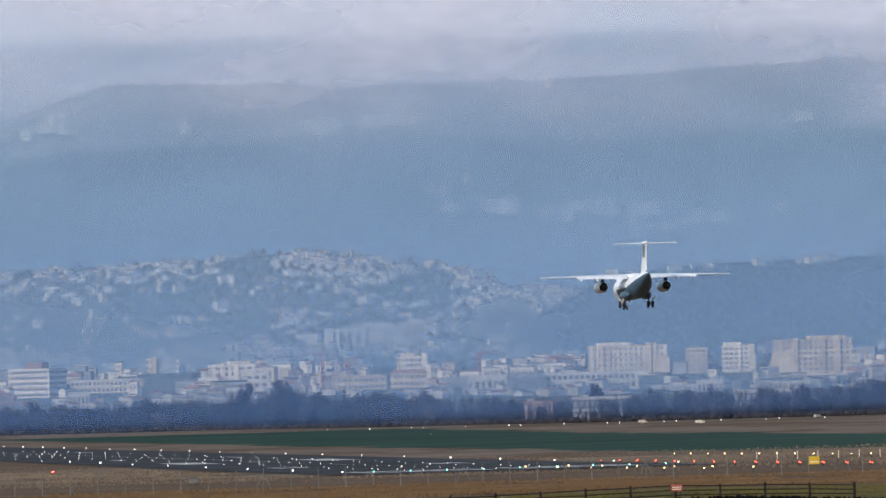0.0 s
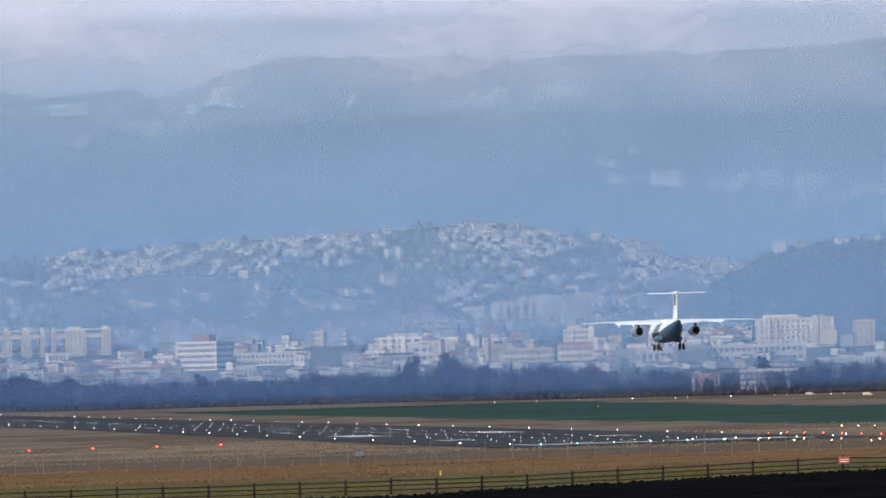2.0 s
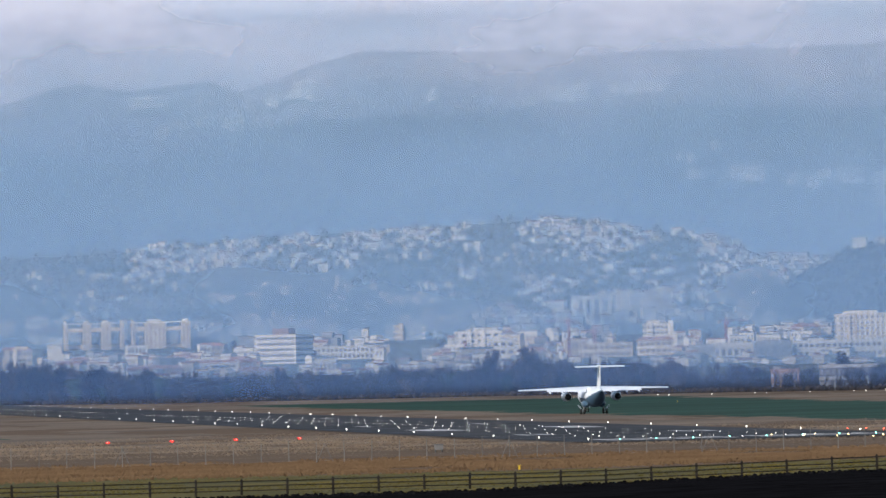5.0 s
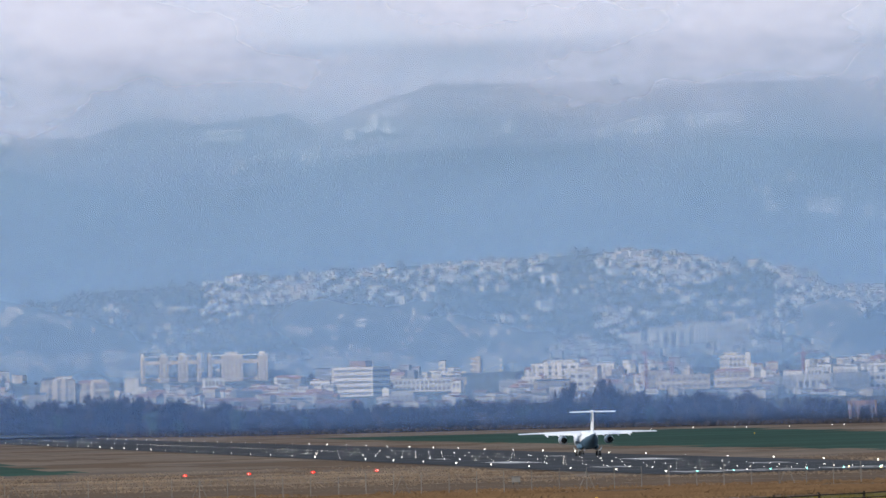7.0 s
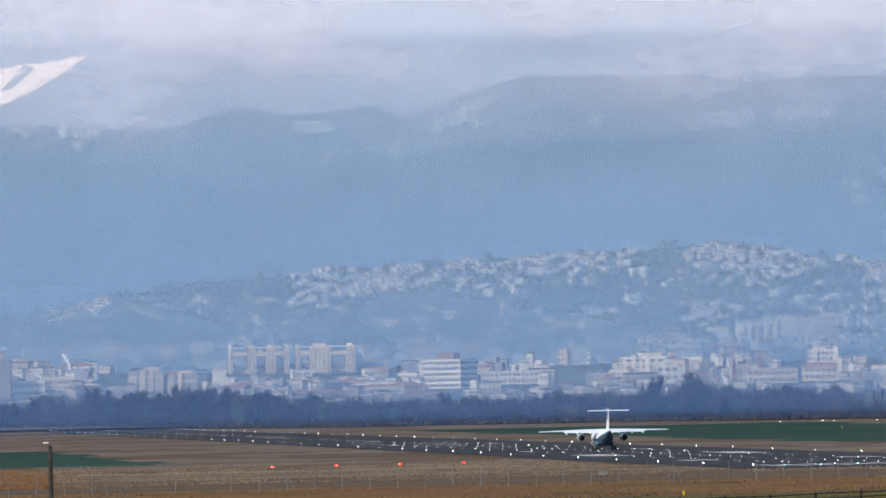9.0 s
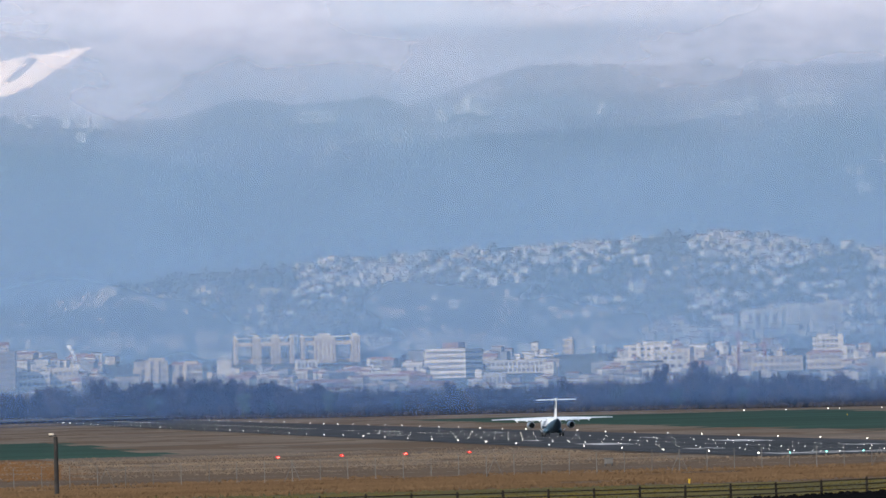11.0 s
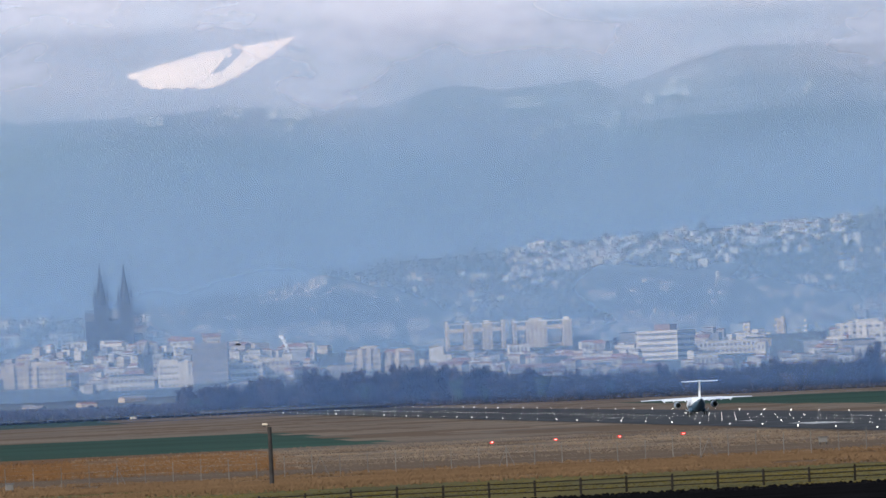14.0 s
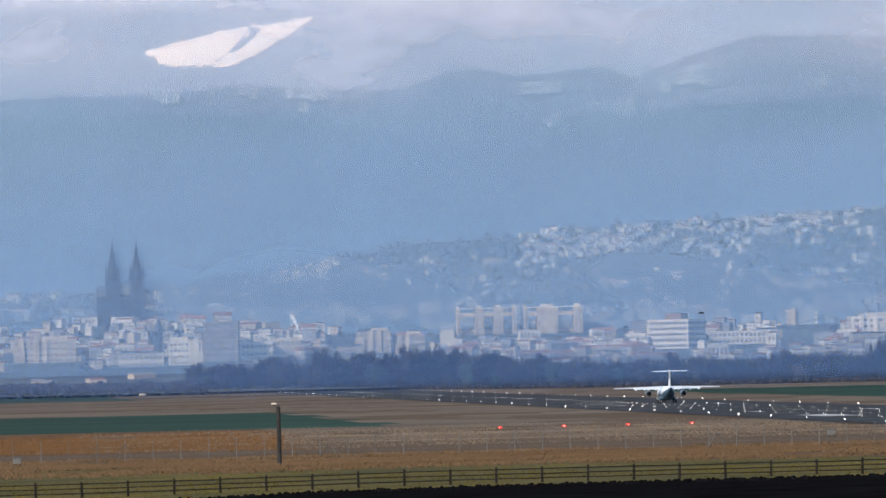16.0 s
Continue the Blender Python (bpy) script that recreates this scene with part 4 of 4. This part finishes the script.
def cathedral():
    c = thing("cathedral", pose(108.7, 4294.5, 36), "black lava stone cathedral with two tall spires", "cathedral")
    bm = bmesh.new()
    add_box(bm, 20, 14, 24, pose(-1.5, 4, -10))
    part("nave", bm, M["lava"], c)
    bm = bmesh.new()
    add_loft(bm, [[Vector((x, -4, 14)), Vector((x, 4, 20)), Vector((x, 12, 14))] for x in (-11.5, 8.5)])
    part("nave_roof", bm, M["slate"], c)
    for x in (-2.9, 9.7):
        bm = bmesh.new()
        add_box(bm, 6.6, 6.6, 32, pose(x, -2, -10))
        for sx in (-1, 1):
            for sy in (-1, 1):
                add_box(bm, 1.2, 1.2, 36, pose(x + sx * 3.2, -2 + sy * 3.2, -10))
                add_loft(bm, [ring((x + sx * 3.2, -2 + sy * 3.2, z), r, r, 4, "z") for z, r in ((26, 0.8), (31, 0.05))])
        tower = part("tower", bm, M["lava"], c)
        bm = bmesh.new()
        add_loft(bm, [ring((x, -2, z), r, r, 8, "z") for z, r in ((22, 3.4), (28, 2.3), (35, 1.2), (44.5, 0.1))])
        part("spire", bm, M["lava"], tower, "tapering dark spire")
    box_part("gable", c, G_, 5, 1, 5, pose(3.5, -3, 15))


cathedral()


def dark_church():
    c = thing("church_tower", pose(120.9, 4020, 16), "dark stone church tower with a pointed roof", "church")
    box_part("tower", c, M["lava"], 4.4, 4.4, 22, pose(0, 0, -8))
    bm = bmesh.new()
    add_loft(bm, [ring((0, 0, z), r, r, 4, "z") for z, r in ((14, 3.2), (21, 0.1))])
    part("spire", bm, M["slate"], c)


dark_church()


def crane(x, y, base, h, jib, turn):
    c = thing("tower_crane", pose(x, y, base, 0, 0, turn), "red lattice tower crane over the town", "crane")
    bm = bmesh.new()
    for sx in (-0.5, 0.5):
        for sy in (-0.5, 0.5):
            add_tube(bm, (sx, sy, -8), (sx, sy, h), 0.22, 0.22, 4)
    for k in range(int(h / 1.2) + 6):
        z = -8 + 1.2 * k
        s = 1 if k % 2 else -1
        add_tube(bm, (-0.5 * s, -0.5, z), (0.5 * s, -0.5, z + 1.2), 0.13, 0.13, 4)
        add_tube(bm, (-0.5, 0.5 * s, z), (-0.5, -0.5 * s, z + 1.2), 0.13, 0.13, 4)
    part("mast", bm, M["crane_red"], c)
    bm = bmesh.new()
    add_tube(bm, (-jib * 0.35, 0, h), (jib, 0, h), 0.2, 0.16, 4)
    add_tube(bm, (0, 0, h + 1.3), (jib, 0, h), 0.12, 0.1, 4)
    part("jib", bm, M["crane_red"], c)
    box_part("counterweight", c, G_, 1.6, 1.2, 1.5, pose(-jib * 0.32, 0, h - 1.5))
    box_part("cab", c, M["crane_red"], 1.2, 1.2, 1.4, pose(0.8, -0.6, h - 1.6))
    bm = bmesh.new()
    add_tube(bm, (0, 0, h), (0, 0, h + 3), 0.3, 0.08, 4)
    part("apex", bm, M["crane_red"], c)


crane(515, 4000, 14, 19.5, 12, 175)
crane(541, 4100, 17, 11.5, 10, 190)
crane(464, 4000, 8, 15.5, 5, 120)
crane(605, 4080, 16, 16, 12, 10)

TAKEN += [(283 / 4262, 350 / 4262, 4285, 4225), (568 / 4402, 592 / 4402, 4402, 4340)]


def free(u, y):
    return not any(a < u < b and front < y < c + 12 for a, b, c, front in TAKEN)


def steam_plume():
    """A small leaning column of white steam over the roofs."""
    r = random.Random(31)
    bm = bmesh.new()
    for k in range(26):
        w = k / 25
        c = (193.6 - 2.6 * w + r.gauss(0, 0.3), 4100 + r.gauss(0, 0.4), 29.0 + 7.4 * w + r.gauss(0, 0.25))
        bmesh.ops.create_icosphere(bm, subdivisions=1, radius=(0.5 + 0.7 * w) * r.uniform(0.7, 1.1), matrix=Matrix.Translation(c))
    tagged(part("steam_plume", bm, M["whitewash"], smooth=True), "white steam rising over the roofs of the town", "steam", kind="stuff")


steam_plume()

# small houses: the town, the suburb on the hill, hamlets on the mountain
for _ in range(110):
    y = rnd.uniform(3900, 4400)
    u = rnd.uniform(0.008, 0.205)
    if noise.noise((u * 60, y / 90, 5)) < -0.12 or not free(u, y):
        continue
    put_house(u * y, y, town_h(u * y, y), rnd.uniform(-40, 40), rnd.uniform(0.6, 0.95))


def crowd(name, spots, label, seed, size, white=False):
    """Many small pale houses in one sheet of roofs and walls."""
    r = random.Random(seed)
    verts, faces, mats = [], [], []
    for p in spots:
        big = 1.8 if r.random() < 0.12 else 1.0
        w, d, h, rise = size * big * r.uniform(3, 8.5), size * r.uniform(4, 7), size * big * r.uniform(2.0, 4.6), size * r.uniform(0.2, 1.3)
        a, k = radians(r.uniform(-45, 45)), len(verts)
        for x, y, z in ((-1, -1, -1.6), (1, -1, -1.6), (1, 1, -1.6), (-1, 1, -1.6), (-1, -1, h), (1, -1, h), (1, 1, h), (-1, 1, h), (-1.08, 0, h + rise), (1.08, 0, h + rise)):
            X, Y = x * w / 2, y * d / 2
            verts.append((p[0] + X * math.cos(a) - Y * math.sin(a), p[1] + X * math.sin(a) + Y * math.cos(a), p[2] + z))
        wall, roof = 0 if white else r.choice((0, 0, 1, 4)), r.choice((0, 2)) if white else r.choice((2, 2, 3, 4))
        for f, m in (((0, 1, 5, 4), wall), ((1, 2, 6, 5), wall), ((2, 3, 7, 6), wall), ((3, 0, 4, 7), wall), ((4, 5, 9, 8), roof), ((6, 7, 8, 9), roof), ((5, 6, 9), wall), ((7, 4, 8), wall)):
            faces.append([k + i for i in f])
            mats.append(m)
        for i in range(int(w // 2)):
            q = len(verts)
            X0, Y0 = -w / 2 + 1.0 + 2 * i, -d / 2 - 0.05
            for X, Z in ((X0 - 0.5, h * 0.35), (X0 + 0.5, h * 0.35), (X0 + 0.5, h * 0.75), (X0 - 0.5, h * 0.75)):
                verts.append((p[0] + X * math.cos(a) - Y0 * math.sin(a), p[1] + X * math.sin(a) + Y0 * math.cos(a), p[2] + Z))
            faces.append([q, q + 1, q + 2, q + 3])
            mats.append(5)
    me = bpy.data.meshes.new(name)
    me.from_pydata(verts, [], faces)
    for k in ("whitewash" if white else "render_white", "render_cream", "roof_tile", "slate", "render_grey", "glass"):
        me.materials.append(M[k])
    me.polygons.foreach_set("material_index", mats)
    tagged(new(name, me), label, "houses", kind="stuff")


def suburb_spots():
    r = random.Random(77)
    out = []
    while len(out) < 1650:
        u = r.uniform(0.006, 0.172)
        top = r.random() < 0.68
        s = 1.0 - abs(r.gauss(0, 0.16)) if top else r.uniform(0.0, 0.8)
        dense = noise.noise((u * 95, s * 5, 2)) + 0.5 * noise.noise((u * 240, s * 11, 6))
        if s < 0 or dense < ((0.1 if u < 0.075 else -0.25) if top else 0.12):
            continue
        out.append(hill.place(u, s))
    for _ in range(130):
        w = r.random()
        u = 0.134 + 0.027 * w + r.gauss(0, 0.002)
        top = bend(CREST_A, u)
        out.append(hill.place(u, min(1.0, max(0.0, (33 + 43 * w + r.gauss(0, 4) - 34) / (top - 34)))))
    while len(out) < 2050:
        u, s = r.uniform(0.07, 0.158), r.uniform(0.0, 0.42)
        if noise.noise((u * 130, s * 9, 12)) + 0.5 * noise.noise((u * 320, s * 20, 16)) > (0.05 if u > 0.1 else 0.3):
            out.append(hill.place(u, s))
    for u0 in (0.1655, 0.1675, 0.173, 0.176, 0.1835, 0.19, 0.1925):
        for _ in range(4):
            out.append(wood_hill.place(u0 + r.gauss(0, 0.0007), 0.98) + Vector((0, 0, r.uniform(-1, 0.5))))
    return out


def town_spots():
    r = random.Random(78)
    out = []
    while len(out) < 1250:
        y, u = r.uniform(3900, 4420), r.uniform(0.008, 0.205)
        if noise.noise((u * 60, y / 120, 5)) + 0.4 * noise.noise((u * 200, y / 40, 1)) > -0.1 and free(u, y):
            out.append((u * y, y, town_h(u * y, y) + r.uniform(0, 3)))
    for _ in range(170):
        y = r.uniform(4130, 4286)
        x = r.uniform(45, 190)
        if free(x / y, y):
            out.append((x, y, town_h(x, y) + r.uniform(0, 2.5)))
    for _ in range(70):
        y, u = r.uniform(4365, 4396), r.uniform(0.118, 0.146)
        out.append((u * y, y, town_h(u * y, y) + r.uniform(-1, 2)))
    return out


crowd("suburb_houses", suburb_spots(), "crowded pale houses with red roofs on the hillside", 1, 0.54)
def low_spots():
    r = random.Random(79)
    out = []
    while len(out) < 240:
        y, u = r.uniform(3846, 3898), r.uniform(0.04, 0.2)
        if noise.noise((u * 90, y / 60, 15)) > -0.2:
            out.append((u * y, y, town_z(y) - r.uniform(0, 3.5)))
    for _ in range(60):
        y, u = r.uniform(3790, 3845), r.uniform(0.0, 0.031)
        out.append((u * y, y, r.uniform(0.0, 2.5)))
    return out


crowd("low_town_roofs", low_spots(), "low warehouses and red-roofed houses behind the trees", 4, 1.15)
crowd("town_houses", town_spots(), "crowded pale town houses in blue haze", 2, 0.78)
def on_slope(slope, u, z):
    """The place on a slope at the bearing u whose height is nearest to z."""
    k = min(range(81), key=lambda i: abs(slope.z(u, i / 80) - z))
    return slope.place(u, k / 80) + Vector((0, -3.0, 0.6))


HAMLETS = (  # bearing, height, houses
    (0.0318, 168, 3), (0.0425, 170, 3), (0.0484, 169, 2), (0.0513, 167.7, 3), (0.048, 160, 2), (0.0787, 150, 2), (0.0818, 155, 1), (0.0847, 156.4, 1),
    (0.0877, 154, 4), (0.0925, 167.5, 3), (0.0955, 172.3, 3), (0.0974, 171.3, 3), (0.0783, 168, 2), (0.1123, 169.6, 3), (0.1252, 167, 3), (0.1284, 168, 4),
    (0.1312, 168.2, 4), (0.1361, 171.4, 5), (0.1379, 171.2, 4), (0.1414, 172, 1), (0.19, 168, 3))
SPUR_HOUSES = ((0.1444, 127, 2), (0.1449, 117.6, 2), (0.1514, 116, 2), (0.1526, 115.6, 2), (0.1572, 114, 3), (0.1593, 111, 2), (0.1648, 112.6, 3), (0.1683, 113, 3),
               (0.1701, 112.8, 3), (0.1683, 105, 2), (0.1683, 99.5, 2), (0.1722, 104, 2), (0.1754, 108.4, 3), (0.1469, 135, 1), (0.1613, 116, 2), (0.1786, 108, 3), (0.187, 112, 4))
hamlets = []
for slope, places in ((mount, HAMLETS), (spur, SPUR_HOUSES)):
    for u0, z0, n in places:
        for _ in range(n):
            hamlets.append(on_slope(slope, u0 + rnd.gauss(0, 0.0006), z0 + rnd.gauss(0, 0.7)))
crowd("hamlet_houses", hamlets, "bright white hamlet houses high on the mountain", 3, 0.95, True)


# ---- far woods ----
def woods(name, spots, size, material, label, seed):
    r = random.Random(seed)
    verts, faces = [], []
    for p in spots:
        s = size * r.uniform(0.5, 1.2)
        k, n = len(verts), 5
        for z, a in ((-0.2, 0.8), (0.5, 1.0), (1.0, 0.7)):
            for i in range(n):
                an = 2 * math.pi * i / n + z
                q = a * s * r.uniform(0.6, 1.15)
                verts.append((p[0] + math.cos(an) * q, p[1] + math.sin(an) * q * 0.6, p[2] + z * s * r.uniform(0.9, 1.3)))
        verts.append((p[0], p[1], p[2] + s * 1.5))
        for j in range(2):
            for i in range(n):
                faces.append((k + j * n + i, k + j * n + (i + 1) % n, k + j * n + n + (i + 1) % n, k + j * n + n + i))
        for i in range(n):
            faces.append((k + 2 * n + i, k + 2 * n + (i + 1) % n, k + 3 * n))
    me = bpy.data.meshes.new(name)
    me.from_pydata(verts, [], faces)
    me.materials.append(material)
    tagged(new(name, me), label, "woods", kind="stuff")


r9 = random.Random(19)
woods("hill_woods", [hill.place(r9.uniform(-0.02, 0.21), r9.uniform(0, 1)) for _ in range(2600)], 3.0, M["forest"], "bare woods and gardens between the suburb houses", 1)
woods("dark_woods", [wood_hill.place(r9.uniform(0.145, 0.21), r9.uniform(0.1, 1)) for _ in range(1500)], 1.8, M["conifer"], "dense dark woods on the hill", 2)
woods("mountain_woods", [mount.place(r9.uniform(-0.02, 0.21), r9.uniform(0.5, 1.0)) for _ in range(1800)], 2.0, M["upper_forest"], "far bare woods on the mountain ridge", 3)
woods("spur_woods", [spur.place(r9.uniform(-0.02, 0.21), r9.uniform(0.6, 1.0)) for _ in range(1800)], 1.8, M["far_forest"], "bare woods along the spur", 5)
tw = []
for _ in range(1500):
    y, u = r9.uniform(3880, 4420), r9.uniform(0.0, 0.21)
    if free(u, y):
        tw.append((u * y, y, town_h(u * y, y)))
woods("town_trees", tw, 1.6, M["twigs"], "bare trees between the houses of the town", 4)


# ---- tree belt ----
def tree_meshes(seed, tall, wide):
    """Trunk with limbs and a crown of fine bare twigs."""
    r = random.Random(seed)
    trunk = bmesh.new()
    add_tube(trunk, (0, 0, -0.5), (r.uniform(-0.4, 0.4), 0, tall * 0.55), 0.38, 0.2, 6)
    tips = []
    for _ in range(11):
        z0 = tall * r.uniform(0.15, 0.55)
        a = r.uniform(0, 6.28)
        q = wide * r.uniform(0.3, 0.85)
        tip = (math.cos(a) * q, math.sin(a) * q, z0 + tall * r.uniform(0.15, 0.42))
        add_tube(trunk, (0, 0, z0), tip, 0.14, 0.05, 4)
        tips.append((tip, z0))
    verts, faces = [], []
    for _ in range(1000):
        tip, z0 = r.choice(tips)
        w = r.uniform(0.2, 1.0)
        b = Vector((tip[0] * w, tip[1] * w, z0 + (tip[2] - z0) * w)) + Vector((r.gauss(0, wide * 0.16), r.gauss(0, wide * 0.16), r.gauss(0, tall * 0.07)))
        d = Vector((r.gauss(0, 0.6), r.gauss(0, 0.6), r.uniform(0.5, 1.6))) * r.uniform(0.5, 1.2)
        if b.z + d.z > tall or b.z < 0.4:
            continue
        k = len(verts)
        t = 0.2
        verts += [b + Vector((-t, 0, 0)), b + Vector((t, t, 0)), b + d, b + d * 0.5 + Vector((0.35, 0.1, 0.25))]
        faces += [(k, k + 1, k + 2), (k + 1, k + 3, k + 2)]
    me = bpy.data.meshes.new("crown")
    me.from_pydata(verts, [], faces)
    return trunk, me


TREES = []
for k in range(9):
    tall = (15, 14, 16, 13, 15, 11, 8, 14, 9)[k]
    wide = (5.0, 5.6, 4.6, 5.2, 5.6, 4.8, 4.4, 4.6, 4.6)[k]
    tr, cr = tree_meshes(40 + k, tall, wide)
    ob = thing("tree", pose(0, 0, 0), "bare winter tree in the hazy belt behind the airfield", "tree", "trees of the belt")
    part("trunk", tr, M["bark"], ob)
    cr.materials.append(M["ivy"] if k == 5 else M["twigs"])
    new("crown", cr).parent = ob
    TREES.append([ob, False])


def put_tree(x, y, size, pick=None):
    t = TREES[rnd.randrange(9) if pick is None else pick]
    m = pose(x, y, 0, 0, 0, rnd.uniform(0, 360))
    if t[1]:
        copy_thing(t[0], m).scale = (size, size, size * rnd.uniform(0.9, 1.1))
    else:
        t[0].matrix_basis, t[1] = m, True


def belt_y(u):
    return bend(((0.0, 3700), (0.05, 3690), (0.081, 3330), (0.1184, 3240), (0.14, 3060), (0.165, 2930), (0.21, 2860)), u)


BELT_TOP = ((0.0, 8), (0.029, 8), (0.034, 14), (0.05, 19), (0.062, 18.5), (0.073, 17), (0.088, 12.6), (0.105, 13), (0.115, 14.5), (0.123, 18), (0.131, 16), (0.147, 12.5), (0.16, 11), (0.172, 13), (0.18, 12), (0.19, 13.5), (0.197, 16), (0.21, 14))


def belt_top(u):
    return bend(BELT_TOP, u) * (1 + 0.18 * noise.noise((u * 420, 0, 3)) + 0.1 * noise.noise((u * 1500, 2, 3)))


for i in range(280):
    u = rnd.uniform(0.034, 0.072) if i % 5 < 2 else rnd.uniform(0.06, 0.21)
    y = belt_y(u) + 12 + 170 * rnd.random() ** 1.6
    if u > 0.125 and noise.noise((u * 120, 1, 4)) < -0.25:
        continue
    put_tree(u * y, y, belt_top(u) / 14.5 * rnd.uniform(0.6, 1.0))
for i in range(25):
    u = rnd.uniform(0.0, 0.037)
    y = rnd.uniform(3640, 3760)
    put_tree(u * y, y, rnd.uniform(0.4, 0.62), rnd.choice((5, 6, 8)))


def upright_twigs(name, spots, material, label, seed):
    """Thin upright sprays of bare twigs, dense near the ground and thinning towards the tops."""
    r = random.Random(seed)
    verts, faces = [], []
    for x, y, top in spots:
        lean = r.gauss(0, 0.5)
        for _ in range(7):
            z0 = top * (1 - math.sqrt(r.random())) * 0.9
            h = min(top - z0, r.uniform(2.0, 5.5))
            w, dx, dy, k = r.uniform(0.1, 0.26), r.gauss(0, 0.9), r.gauss(0, 0.9), len(verts)
            verts += [(x + dx - w, y + dy, z0), (x + dx + w, y + dy + w, z0), (x + dx + lean, y + dy, z0 + h)]
            faces.append((k, k + 1, k + 2))
    me = bpy.data.meshes.new(name)
    me.from_pydata(verts, [], faces)
    me.materials.append(material)
    tagged(new(name, me), label, "thicket", kind="stuff")


def hedge():
    low, tall = [], []
    for _ in range(2600):
        u = r9.uniform(0.036, 0.21)
        y = belt_y(u) + r9.uniform(6, 60)
        low.append((u * y, y, 0))
    for _ in range(9000):
        u = r9.uniform(0.0335, 0.128) if r9.random() < 0.8 else r9.uniform(0.125, 0.21)
        y = belt_y(u) + r9.uniform(20, 190)
        tall.append((u * y, y, belt_top(u) * r9.uniform(0.35, 1.0)))
    for _ in range(1700):
        u, y = r9.uniform(0.0, 0.036), r9.uniform(3620, 3850)
        if noise.noise((u * 260, y / 50, 2)) > -0.2:
            low.append((u * y, y, r9.uniform(0, 5.0)))
    woods("undergrowth", low, 1.3, M["twigs"], "dark tangled undergrowth at the foot of the trees", 6)
    upright_twigs("belt_thicket", tall, M["twigs"], "dense upright bare thicket inside the tree belt", 7)


hedge()


# ---- movements ----
def motions():
    track = ((0.0, 1125, 23.53, -1.0), (0.5, 1157, 21.38, -1.0), (1.0, 1189, 19.18, -1.0), (1.5, 1221, 16.93, -0.8), (2.0, 1252, 14.55, -0.5), (2.5, 1283, 12.22, -0.2),
             (3.0, 1314, 9.8, 0.2), (3.5, 1345, 7.7, 0.6), (4.2, 1388, 5.3, 1.2), (5.2, 1449, 3.2, 1.8), (6.3, 1516, 1.9, 1.8), (7.0, 1559, 1.3, 1.3), (8.0, 1621, 0.6, 0.6),
             (9.0, 1681, 0.12, 0.4), (11.3, 1809, 0.1, 0.3), (12.5, 1873, 0.1, 0.3), (14.5, 1974, 0.1, 0.3), (16.0, 2051, 0.1, 0.3))
    walk(plane, [(t, pose(189, y, z, p, 0, 0)) for t, y, z, p in track])
    for leg in GEAR:
        walk(leg, [(t, pose(0, 0, z)) for t, z in ((0.0, -0.5), (7.2, -0.5), (8.6, -0.1), (9.4, 0.0), (16.0, 0.0))])
    walk(bird, [(t, pose(x, 420, z, 0, bank, -80)) for t, x, z, bank in ((0.0, -150.0, 16, 5), (8.0, -52.0, 15, -5), (14.5, 23.2, 14.0, 6), (15.2, 31.5, 14.2, -8), (16.0, 40.6, 14.0, 5))])


motions()
